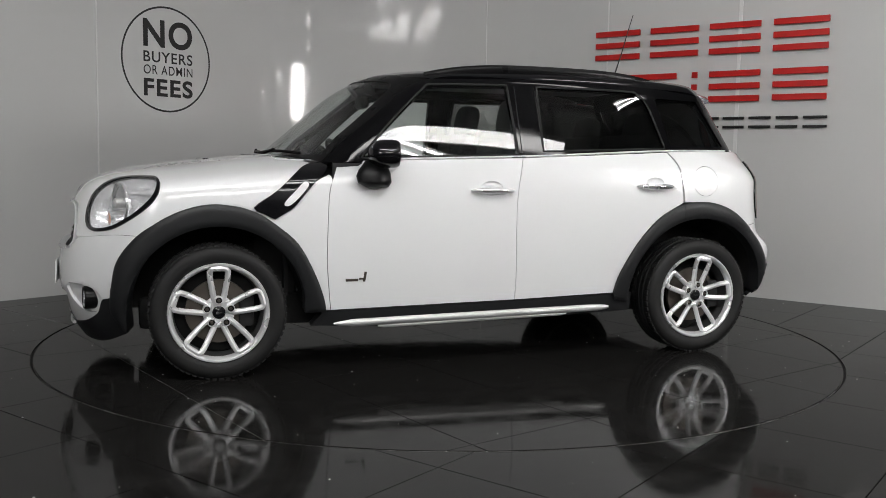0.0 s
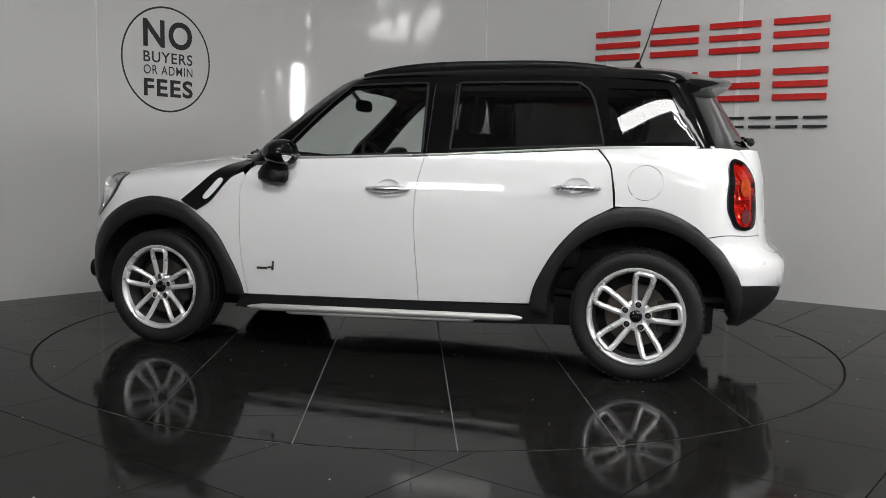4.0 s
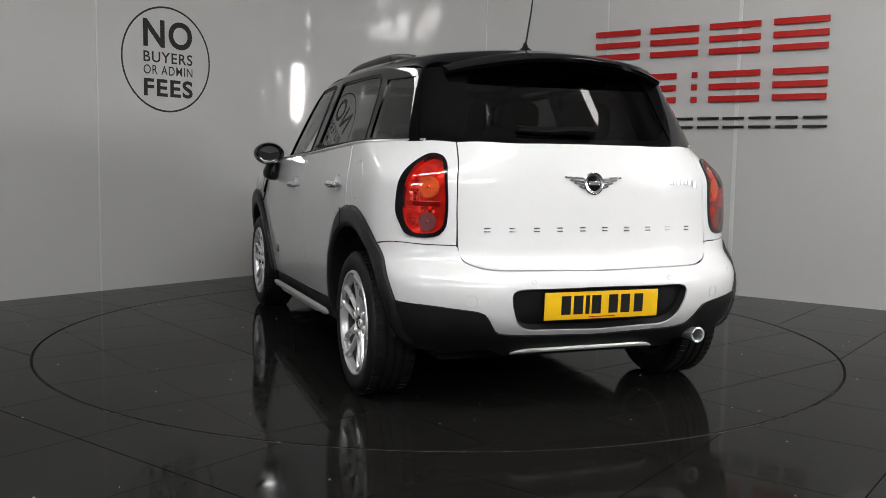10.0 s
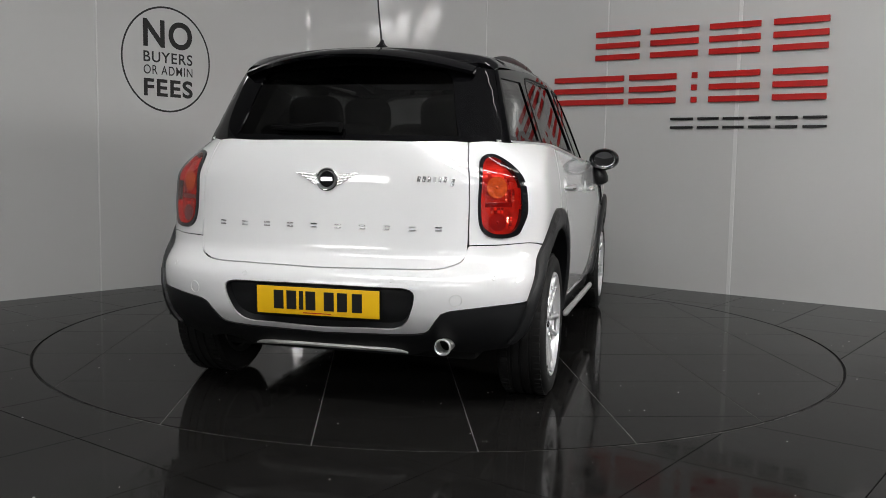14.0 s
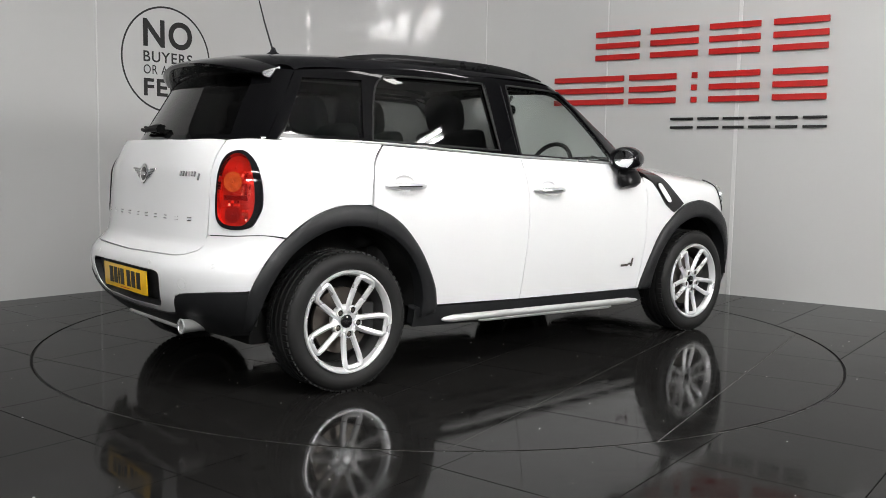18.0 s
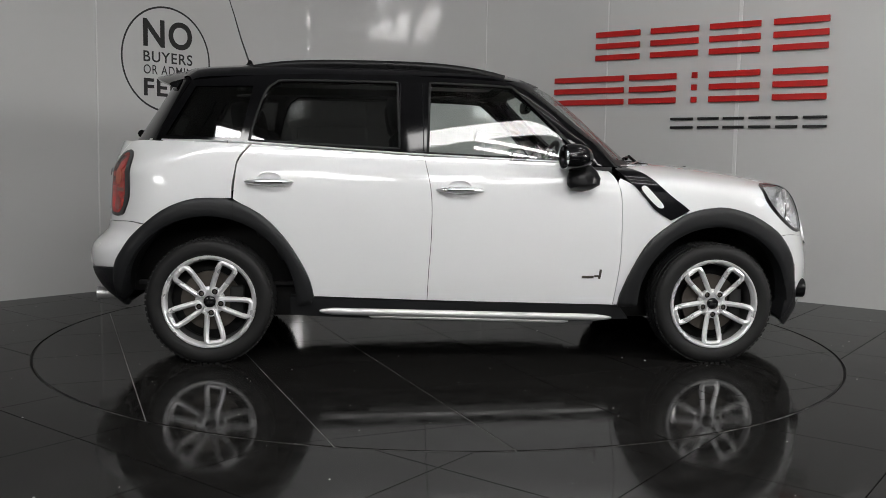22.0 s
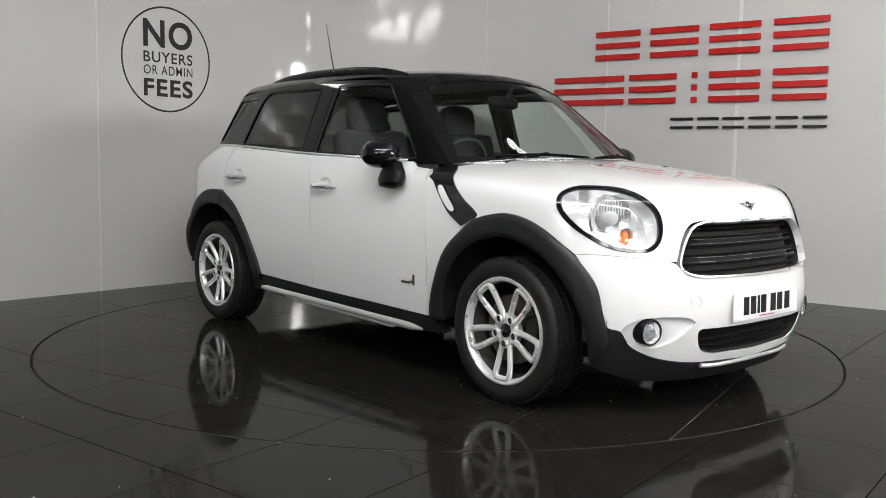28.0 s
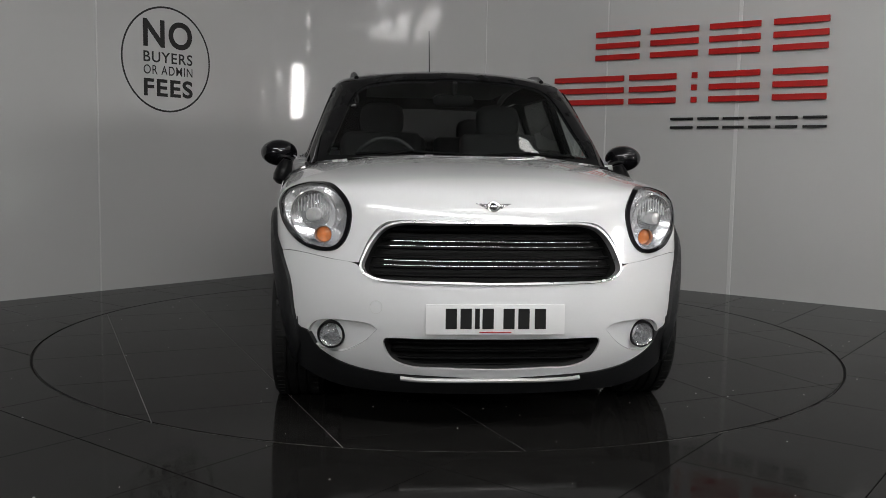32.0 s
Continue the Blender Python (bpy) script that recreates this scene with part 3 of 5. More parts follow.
def seam(m, s_, width):
    bm = box(width, 3.04, 0.008, (s_, 1.52, 0.001), 0.002, seg=1)
    bm.transform(m)
    me = bpy.data.meshes.new("trim")
    bm.to_mesh(me)
    bm.free()
    me.materials.append(SEAM)
    return tagged(new("trim", me), "narrow white joint strip between wall panels", "trim", kind="structure")


seam(RIGHT_WALL, 1.88, 0.03)
seam(RIGHT_WALL, 0.735, 0.012)
seam(LEFT_WALL, -1.625, 0.012)
k_mid = LINE[30 + 33]
seam(wall_frame(k_mid, LINE[30 + 34] - LINE[30 + 32]), 0.0, 0.010)


def sign_board(name, label, category):
    e = tagged(new(name), label, category)
    return e


red_sign = sign_board("wall_sign", "raised red and black block shapes standing on the white wall", "sign")
red_sign.matrix_world = RIGHT_WALL
for z0, blocks in ((1.925, ((0.633, 1.04), (1.137, 1.55), (1.641, 2.047), (2.146, 2.554))), (1.548, ((0.235, 0.906), (0.957, 1.375), (1.507, 1.553), (1.653, 2.057), (2.157, 2.559)))):
    for a_, b_ in blocks:
        for dz in (0.024, 0.1225, 0.221):
            part("red_bar", box(b_ - a_, 0.047, 0.022, ((a_ + b_) / 2, z0 + dz, 0.02), 0.002, seg=1), SIGN_RED, red_sign)
for a_, b_ in ((1.336, 1.531), (1.569, 1.743), (1.779, 1.947), (1.983, 2.154), (2.193, 2.357), (2.396, 2.571)):
    for dz in (-0.035, 0.035):
        part("black_bar", box(b_ - a_, 0.02, 0.018, ((a_ + b_) / 2, 1.383 + dz, 0.017), 0.002, seg=1), SIGN_BLACK, red_sign)

round_sign = sign_board("round_notice", "round black line notice printed on the white wall", "notice")
round_sign.matrix_world = LEFT_WALL
n = 96
ring_v = [(-1.027 + r * math.cos(2 * math.pi * k / n), 1.807 + r * 1.035 * math.sin(2 * math.pi * k / n), z) for r, z in ((0.388, 0.003), (0.398, 0.004), (0.402, 0.003)) for k in range(n)]
finish("circle", ring_v, [(j * n + k, j * n + (k + 1) % n, (j + 1) * n + (k + 1) % n, (j + 1) * n + k) for j in (0, 1) for k in range(n)], SIGN_BLACK, round_sign)


def lettering(word, x0, x1, z0, z1, bold, parent):
    cu = bpy.data.curves.new("lettering", "FONT")
    cu.body = word
    cu.space_character = 1.12
    cu.offset = bold
    cu.extrude = 0.0
    tmp = bpy.data.objects.new("lettering", cu)
    scene.collection.objects.link(tmp)
    dg = bpy.context.evaluated_depsgraph_get()
    me = bpy.data.meshes.new_from_object(tmp.evaluated_get(dg))
    bpy.data.objects.remove(tmp)
    co = np.array([tuple(v.co) for v in me.vertices])
    lo, hi = co.min(0), co.max(0)
    for v in me.vertices:
        v.co = (x0 + (v.co.x - lo[0]) / (hi[0] - lo[0]) * (x1 - x0), z0 + (v.co.y - lo[1]) / (hi[1] - lo[1]) * (z1 - z0), 0.004)
    me.materials.clear()
    me.materials.append(SIGN_BLACK)
    ob = new("lettering", me)
    ob.parent = parent
    return ob


for word, z0, z1, bold in (("NO", 1.895, 2.115, 0.028), ("BUYERS", 1.778, 1.864, 0.014), ("OR ADMIN", 1.684, 1.756, 0.004), ("FEES", 1.512, 1.652, 0.028)):
    lettering(word, -1.238, -0.795, z0, z1, bold, round_sign)


# ---- the car ----
car = tagged(new("car"), "white compact crossover car with black roof and black wheel arch cladding", "car")


def panel(name, form, view, pts, mat, holes=(), both=True, step=0.03, off=0.0, depth=0.02, parent=None, label="", gap=0.0017, dense=None, rim=True, crown=0.0):
    """One body panel from its outline (and, when both, its twin on the other side)."""
    poly = spline(outline(form, view, pts), True, step * 0.8) if dense is None else dense
    if gap:
        poly = shrunk(poly, gap)
    made = []
    for mirror in ((False, True) if both else (False,)):
        v, f, n = sheet(form, view, poly, holes, step, off, depth, mirror, rim, crown)
        made.append(finish(name, v, f, mat, parent if parent is not None else car, normals=None if crown else n, label=label))
    return made


def half(pts):
    """A half outline that starts and ends on the middle line, with its mirror image."""
    flip = {"s": (1, 1), "f": (-1, 1), "b": (-1, 1), "t": (1, -1)}
    full = []
    for p, q in zip(pts, pts[1:] + pts[-1:]):
        full.append(p)
        if p[0] == q[0] and p[0] in "fb" and abs(p[1] - q[1]) > 0.2:
            full += [(p[0], p[1] + (q[1] - p[1]) * k / 3, p[2] + (q[2] - p[2]) * k / 3) for k in (1, 2)]
    pts = full
    out = list(pts)
    for p in reversed(pts):
        if p[0] in "fb" and abs(p[1]) < 1e-6 or p[0] == "t" and abs(p[2]) < 1e-6:
            continue
        if p[0] == "s":
            out.append(("S", *p[1:]))
        else:
            a, b = flip[p[0]]
            out.append((p[0], a * p[1], b * p[2], *p[3:]))
    return out


def outline_both(form, view, pts):
    out = []
    for p in pts:
        right = p[0] == "S"
        q = meet(form, *VIEWS[p[0].lower()].rays(np.array([[p[1], p[2]]], float)))
        if right:
            q = q * (1, -1, 1)
        f = VIEWS[view].flat(q)[0]
        out.append((f[0], f[1], *p[3:]))
    return out


def closed_line(form, view, pts, step=0.024):
    return spline(outline_both(form, view, pts), True, step)


def S(*q):
    return [("s", *p) for p in q]


def Fr(*q):
    return [("f", *p) for p in q]


def Bk(*q):
    return [("b", *p) for p in q]


def mirrored(loop):
    return (np.array(loop) * (-1, 1))[::-1]


DOOR_FRONT = [(0.71, 1.03, 1), (0.757, 0.96), (0.783, 0.87), (0.79, 0.70), (0.79, 0.54), (0.776, 0.39), (0.765, 0.304, 1)]
DOOR_MID = [(-0.205, 0.324, 1), (-0.2, 0.48), (-0.19, 0.66), (-0.193, 0.87), (-0.23, 1.06, 1)]
DOOR_REAR = [(-1.09, 1.105, 1), (-1.15, 1.03), (-1.165, 0.96), (-1.178, 0.835, 1)]
ARCH_F = [(1.765, 0.42, 1), (1.738, 0.55), (1.67, 0.652), (1.59, 0.722), (1.47, 0.788), (1.34, 0.820), (1.25, 0.816), (1.13, 0.786), (1.04, 0.728), (0.93, 0.632), (0.85, 0.49), (0.803, 0.37), (0.79, 0.306, 1)]
ARCH_R = [(-0.78, 0.343, 1), (-0.805, 0.44), (-0.868, 0.56), (-0.935, 0.655), (-1.03, 0.75), (-1.14, 0.812), (-1.25, 0.835), (-1.38, 0.828), (-1.51, 0.778), (-1.64, 0.672), (-1.735, 0.55), (-1.765, 0.48, 1)]
SCUTTLE = [(0.79, 1.02, 1), (0.90, 0.982), (0.955, 0.943), (1.025, 0.883), (1.14, 0.80, 1)]

# doors
HANDLES = ((-0.05, 0.893), (-1.0, 0.92))
DISH = [np.array([(x0 + 0.06 * math.cos(a), z0 + 0.011 + 0.037 * math.sin(a)) for a in np.linspace(0, 2 * math.pi, 28, endpoint=False)]) for x0, z0 in HANDLES]
door_f = panel("front_door", body, "s", S(*DOOR_FRONT, *DOOR_MID), WHITE_PAINT, holes=[DISH[0]])
door_r = panel("rear_door", body, "s", S(*DOOR_MID[::-1], *ARCH_R[:6], (-1.178, 0.832, 1), *DOOR_REAR[::-1]), WHITE_PAINT, holes=[DISH[1]])
# front wing between arch, scuttle and door
panel("front_wing", body, "s", S(*ARCH_F[-6:], (0.765, 0.304, 1), (0.776, 0.39), (0.790, 0.54), (0.790, 0.70), (0.783, 0.87), (0.765, 0.94), (0.78, 0.965, 1), (0.838, 0.936), (0.90, 0.885), (0.96, 0.82), (1.04, 0.762, 1)), WHITE_PAINT, step=0.025)
# bonnet with its lamp openings
LAMP = [("t", 1.62, 0.675), ("t", 1.70, 0.632), ("t", 1.80, 0.562), ("f", 0.525, 0.85), ("f", 0.53, 0.79), ("f", 0.555, 0.72), ("f", 0.595, 0.684), ("f", 0.668, 0.684),
        ("s", 1.745, 0.703), ("s", 1.67, 0.757), ("s", 1.60, 0.82), ("s", 1.555, 0.87), ("s", 1.54, 0.915), ("s", 1.56, 0.942)]
def rounder(loop, k):
    """The closed line drawn part of the way towards its own ellipse."""
    c = loop.mean(0)
    w, ax = np.linalg.eigh(np.cov((loop - c).T))
    q = (loop - c) @ ax
    ang, r = np.arctan2(q[:, 1] / np.sqrt(w[1]), q[:, 0] / np.sqrt(w[0])), np.sqrt(2 * w)
    return c + (q * (1 - k) + k * np.stack([r[0] * np.cos(ang), r[1] * np.sin(ang)], 1)) @ ax.T


LAMP_N = rounder(spline(outline(body, "n", LAMP), True, 0.02), 0.55)
GRILLE_TOP = [(0, 0.812), (0.35, 0.812), (0.42, 0.795), (0.47, 0.735), (0.505, 0.655, 1)]
BONNET_LOW = [("f", 0.53, 0.652), ("f", 0.64, 0.664)]
hood = half(Fr(*GRILLE_TOP) + BONNET_LOW + S((1.655, 0.674, 1), *ARCH_F[3:8], (1.14, 0.806, 1)) + S(*SCUTTLE[::-1][1:])
            + [("t", 0.86, 0.66), ("t", 0.99, 0.46), ("t", 1.09, 0.22), ("t", 1.115, 0.0)])
panel("bonnet", body, "n", None, WHITE_PAINT, holes=[LAMP_N, mirrored(LAMP_N)], both=False, dense=closed_line(body, "n", hood), step=0.028, gap=0.001)
# front bumper, its openings and black lower lip
INTAKE = half(Fr((0, 0.378), (0.36, 0.378), (0.41, 0.372), (0.405, 0.33), (0.37, 0.285), (0.30, 0.262), (0, 0.252)))
INTAKE_N = closed_line(body, "n", INTAKE, 0.02)
FOG = Fr((0.60, 0.432), (0.67, 0.415), (0.697, 0.37), (0.668, 0.322), (0.61, 0.303), (0.55, 0.315), (0.485, 0.355), (0.435, 0.408, 1), (0.48, 0.43))
FOG_N = spline(outline(body, "n", FOG), True, 0.015)
LIP_TOP = [(0.775, 0.44), (0.735, 0.387), (0.70, 0.375), (0.68, 0.345), (0.65, 0.305), (0.56, 0.262), (0.42, 0.235), (0, 0.213)]
bump = half(Fr((0, 0.58), (0.40, 0.587), (0.47, 0.602), (0.507, 0.64, 1)) + [("f", 0.53, 0.652), ("f", 0.64, 0.664), ("s", 1.656, 0.6735, 1), ("s", 1.722, 0.55), ("s", 1.758, 0.43, 1)] + Fr(*LIP_TOP[1:]))
panel("front_bumper", body, "n", None, WHITE_PAINT, holes=[INTAKE_N, FOG_N, mirrored(FOG_N)], both=False, dense=closed_line(body, "n", bump), step=0.028, gap=0.001)
lip = half(Fr(*LIP_TOP[::-1]) [:-1] + S((1.772, 0.425, 1), (1.755, 0.33), (1.70, 0.22, 1)) + Fr((0.6, 0.165), (0.4, 0.15), (0, 0.145)))
panel("front_lip", body, "n", None, CLADDING, both=False, dense=closed_line(body, "n", lip), step=0.035, off=0.004)
# headlamps
for mirror in (False, True):
    ring = shrunk(LAMP_N, 0.0)
    inner = shrunk(LAMP_N, 0.02)
    lamp = new("headlamp")
    lamp.parent = car
    tagged(lamp, label="round clear headlamp in a black bezel")
    v, f, n = sheet(body, "n", shrunk(LAMP_N, 0.002), [inner], 0.02, 0.006, 0.03, mirror)
    finish("bezel", v, f, BLACK_GLOSS, lamp, normals=n, label="black gloss bezel")
    v, f, n = sheet(body, "n", inner, (), 0.03, 0.004, 0, mirror)
    cover = finish("lens", v, f, LAMP_CLEAR, lamp, normals=n, label="clear plastic lens")
    cover.visible_shadow = False
    v, f, n = sheet(body, "n", shrunk(inner, 0.001), (), 0.03, -0.07, -0.062, mirror)
    finish("reflector", v, f, SILVERED, lamp, normals=n, label="chrome reflector bowl")
    sy = -1 if mirror else 1
    aim = Matrix.Translation((1.712, sy * 0.678, 0.82)) @ Matrix.Rotation(radians(20 * sy), 4, "Z") @ Matrix.Rotation(radians(-90), 4, "Z")
    bm = lathe([(0.0, 0.0), (0.085, -0.005), (0.1, 0.012), (0.094, 0.02), (0.07, 0.0), (0.02, -0.02)], 32)
    bm.transform(aim)
    part("main_dish", bm, SILVERED, lamp)
    bm = lathe([(0.026, -0.02), (0.026, 0.03), (0.02, 0.04), (0.0, 0.042)], 24)
    bm.transform(aim)
    part("bulb_cap", bm, SATIN, lamp)
    bm = lathe([(0.031, -0.03), (0.030, 0.006), (0.02, 0.013), (0.0, 0.015)], 24)
    bm.transform(Matrix.Translation((1.752, sy * 0.638, 0.745)) @ Matrix.Rotation(radians(14 * sy), 4, "Z") @ Matrix.Rotation(radians(-90), 4, "Z"))
    part("turn_signal", bm, AMBER, lamp, "amber turn signal bowl")
    bm = lathe([(0.034, -0.03), (0.0365, 0.024), (0.0335, 0.024), (0.032, -0.02)], 24, caps=False)
    bm.transform(Matrix.Translation((1.752, sy * 0.638, 0.745)) @ Matrix.Rotation(radians(14 * sy), 4, "Z") @ Matrix.Rotation(radians(-90), 4, "Z"))
    part("signal_cup", bm, SILVERED, lamp)
    for k in range(13):
        d = (k - 6) / 6.6
        tall = 0.088 * math.sqrt(1 - d * d)
        bm = box(0.0022, 0.004, tall, (0.088 * d, 0.006, 0.01 + tall / 2), 0.0008, seg=1)
        bm.transform(aim)
        part("flute", bm, SATIN, lamp)
# grille
GR = half(Fr((0, 0.808), (0.34, 0.806), (0.41, 0.785), (0.46, 0.73), (0.495, 0.655), (0.49, 0.62), (0.45, 0.597), (0.38, 0.589), (0, 0.583)))
GR_N = closed_line(body, "n", GR, 0.02)
grille = new("grille")
grille.parent = car
tagged(grille, label="black slatted grille in a chrome surround")
v, f, n = sheet(body, "n", shrunk(GR_N, -0.003), [shrunk(GR_N, 0.006)], 0.02, 0.008, 0.03)
finish("surround", v, f, BRIGHT, grille, normals=n, label="chrome surround")
v, f, n = sheet(body, "n", shrunk(GR_N, 0.004), (), 0.03, -0.07, -0.066)
finish("recess", v, f, DARK, grille, normals=n)


def slat_line(z, y1, inset, form=body):
    ys = np.linspace(-y1, y1, 25)
    return meet(form, *VIEWS["f"].rays(np.stack([ys, 0 * ys + z], 1))) - np.array([inset, 0, 0])


for z, y1 in ((0.775, 0.375), (0.742, 0.415), (0.708, 0.435), (0.672, 0.455), (0.637, 0.46), (0.608, 0.44)):
    part("slat", tube(slat_line(z, y1, 0.046), 0.009, 8, flat=0.8), SLAT, grille)
for z, y1 in ((0.735, 0.38), (0.717, 0.39), (0.663, 0.41), (0.645, 0.41)):
    part("slat_trim", tube(slat_line(z, y1, 0.036), 0.0011, 6), BADGE, grille, "thin chrome slat trim")
low = new("lower_grille")
low.parent = car
tagged(low, label="black slatted lower intake")
v, f, n = sheet(body, "n", shrunk(INTAKE_N, 0.004), (), 0.03, -0.06, -0.056)
finish("recess", v, f, DARK, low, normals=n)
for z, y1 in ((0.355, 0.39), (0.325, 0.38), (0.295, 0.355), (0.272, 0.31)):
    part("slat", tube(slat_line(z, y1, 0.034), 0.009, 8, flat=0.7), SLAT, low)
# fog lamps in their pockets
for mirror in (False, True):
    sy = -1 if mirror else 1
    fog = new("fog_lamp")
    fog.parent = car
    tagged(fog, label="small round fog lamp in a white pocket")
    v, f, n = sheet(body, "n", shrunk(FOG_N, 0.001), (), 0.02, -0.013, -0.013, mirror)
    finish("pocket", v, f, WHITE_PAINT, fog, normals=n)
    aim = Matrix.Translation((1.868, sy * 0.604, 0.373)) @ Matrix.Rotation(radians(10 * sy), 4, "Z") @ Matrix.Rotation(radians(-90), 4, "Z")
    for nm, prof, mt in (("bezel", [(0.05, -0.05), (0.06, -0.05), (0.06, 0.022), (0.056, 0.028), (0.0515, 0.024), (0.051, 0.012)], SATIN_BLACK),
                         ("ring", [(0.0515, 0.012), (0.0515, 0.024), (0.0475, 0.022), (0.0475, 0.01)], CHROME), ("reflector", [(0.0, -0.006), (0.03, -0.002), (0.049, 0.014)], SILVERED), ("bulb", [(0.015, -0.02), (0.014, 0.01), (0.0, 0.014)], SATIN),
                         ("lens", [(0.05, 0.014), (0.03, 0.026), (0.0, 0.03)], LAMP_CLEAR)):
        bm = lathe(prof, 32, caps=nm not in ("bezel", "ring"))
        bm.transform(aim @ Matrix.Diagonal((0.9, 1, 0.9, 1)))
        part(nm, bm, mt, fog)
# wheel arch cladding
def arch_loop(outer, cx, cz, r, a0, a1, tail):
    inner = [(cx + r * math.cos(radians(a)), cz + r * math.sin(radians(a))) for a in np.linspace(a0, a1, 16)]
    inner[0], inner[-1] = (*inner[0], 1), (*inner[-1], 1)
    return S(*outer, *tail[0], *inner, *tail[1])


panel("front_arch_trim", body, "s", arch_loop(ARCH_F, 1.2975, 0.315, 0.405, 182, -8, ([(0.79, 0.30, 1)], [(1.70, 0.225, 1), (1.765, 0.32)])), CLADDING, off=0.026, depth=0.07, gap=0, step=0.016, crown=0.011)
panel("rear_arch_trim", body, "s", arch_loop(ARCH_R, -1.2975, 0.317, 0.43, 181, -3, ([(-1.768, 0.40), (-1.752, 0.315, 1)], [(-0.79, 0.31, 1)])), CLADDING, off=0.026, depth=0.07, gap=0, step=0.016, crown=0.011)
joint = meet(body, *VIEWS["s"].rays(np.array([(-1.173, z) for z in np.linspace(0.744, 0.822, 9)])))
joint = joint + 0.0262 * slope(body, joint)
for sy in (1, -1):
    part("arch_joint", tube(joint * (1, sy, 1), 0.0016, 6, up=(1, 0, 0)), DARK, car)
# sills and side bars
panel("sill", body, "s", S((0.80, 0.300, 1), (0.3, 0.309), (-0.3, 0.321), (-0.90, 0.339, 1), (-0.90, 0.24, 1), (-0.3, 0.215), (0.4, 0.205), (0.86, 0.225, 1)), CLADDING, off=-0.006, depth=0.05)
for sy in (1, -1):
    bar = new("side_bar")
    bar.parent = car
    tagged(bar, label="satin silver side bar under the doors")
    part("bar", tube([(x, sy * 0.838, 0.256 - 0.0205 * x) for x in (0.755, 0.73, 0.66, 0.3, 0.0, -0.3, -0.68, -0.735, -0.75)], [0.004, 0.010, 0.0185, 0.0185, 0.0185, 0.0185, 0.0185, 0.011, 0.005], 10, up=(0, 1, 0), flat=0.75), SATIN, bar)
    part("lower_step", tube([(x, sy * 0.828, 0.232 - 0.0225 * x) for x in (0.53, 0.50, 0.2, -0.2, -0.47, -0.5)], [0.004, 0.010, 0.010, 0.010, 0.010, 0.004], 8), SATIN, bar)
    for x in (0.5, 0.0, -0.5):
        part("bracket", box(0.05, 0.09, 0.026, (x, sy * 0.782, 0.25 - 0.0205 * x), 0.006, seg=1), DARK, bar)
# rear: quarter panels, tailgate, bumper
TAIL_LAMP = Bk((0.652, 1.062), (0.626, 1.064), (0.606, 1.052), (0.602, 1.025), (0.609, 0.98), (0.610, 0.91), (0.612, 0.82), (0.624, 0.768), (0.657, 0.739), (0.71, 0.733), (0.755, 0.745)) + S((-1.712, 0.777), (-1.692, 0.83), (-1.689, 0.90), (-1.692, 0.967), (-1.689, 1.013), (-1.692, 1.043))
TAIL_R = spline(outline(body, "r", TAIL_LAMP), True, 0.015)
TAIL_LENS = Bk((0.655, 1.048), (0.635, 1.051), (0.62, 1.04), (0.617, 1.015), (0.621, 0.957), (0.620, 0.875), (0.624, 0.81), (0.635, 0.775), (0.667, 0.753), (0.715, 0.75)) + S((-1.745, 0.76), (-1.727, 0.79), (-1.716, 0.84), (-1.714, 0.921), (-1.713, 0.985), (-1.708, 1.028))
TAIL_LENS_R = spline(outline(body, "r", TAIL_LENS), True, 0.015)
FUEL = [("s", -1.32 + 0.08 * math.cos(a), 0.95 + 0.08 * math.sin(a)) for a in np.linspace(0, 2 * math.pi, 20, endpoint=False)]
FUEL_R = spline(outline(body, "r", FUEL), True, 0.015)
HATCH = [(0.548, 1.112, 1), (0.562, 1.03), (0.573, 0.97), (0.578, 0.84), (0.578, 0.70), (0.565, 0.652), (0.53, 0.63), (0.46, 0.616), (0, 0.608)]
quarter = S(*[(x - 0.006, z, *k) for x, z, *k in DOOR_REAR], *ARCH_R[6:9], (-1.608, 0.703, 1)) + Bk((0.80, 0.713), (0.70, 0.708), (0.583, 0.706, 1)) + Bk(*[(y + 0.0012, z, *k) for y, z, *k in HATCH[:4]][::-1]) + S((-1.60, 1.118, 1), (-1.35, 1.115))
for mirror in (False, True):
    holes = [TAIL_R] + ([] if mirror else [shrunk(FUEL_R, -0.003)])
    v, f, n = sheet(body, "r", shrunk(spline(outline(body, "r", quarter), True, 0.024), 0.002), holes, 0.028, 0, 0.02, mirror)
    finish("quarter_panel", v, f, WHITE_PAINT, car, normals=n)
panel("fuel_flap", body, "r", None, WHITE_PAINT, both=False, dense=FUEL_R, gap=0, step=0.03)
panel("tailgate", body, "r", None, WHITE_PAINT, both=False, dense=closed_line(body, "r", half(Bk((0, 1.115)) + Bk(*HATCH))), step=0.03)
PLATE_HOLE = closed_line(body, "r", half(Bk((0, 0.545), (0.36, 0.543), (0.397, 0.528), (0.40, 0.50), (0.39, 0.46), (0.36, 0.40), (0.31, 0.372), (0, 0.36))), 0.02)
RLIP = [(0.76, 0.492), (0.69, 0.475), (0.53, 0.455), (0.49, 0.43), (0.46, 0.39), (0.43, 0.362), (0.34, 0.35), (0, 0.338)]
rb = half(Bk(*[(y, z - 0.002, *k) for y, z, *k in HATCH[::-1]][:5]) + Bk((0.585, 0.7045, 1), (0.70, 0.7065), (0.80, 0.7115)) + S((-1.614, 0.699, 1), (-1.64, 0.672), (-1.735, 0.55), (-1.762, 0.485, 1)) + Bk(*RLIP[1:]))
panel("rear_bumper", body, "r", None, WHITE_PAINT, holes=[PLATE_HOLE], both=False, dense=closed_line(body, "r", rb), step=0.03)
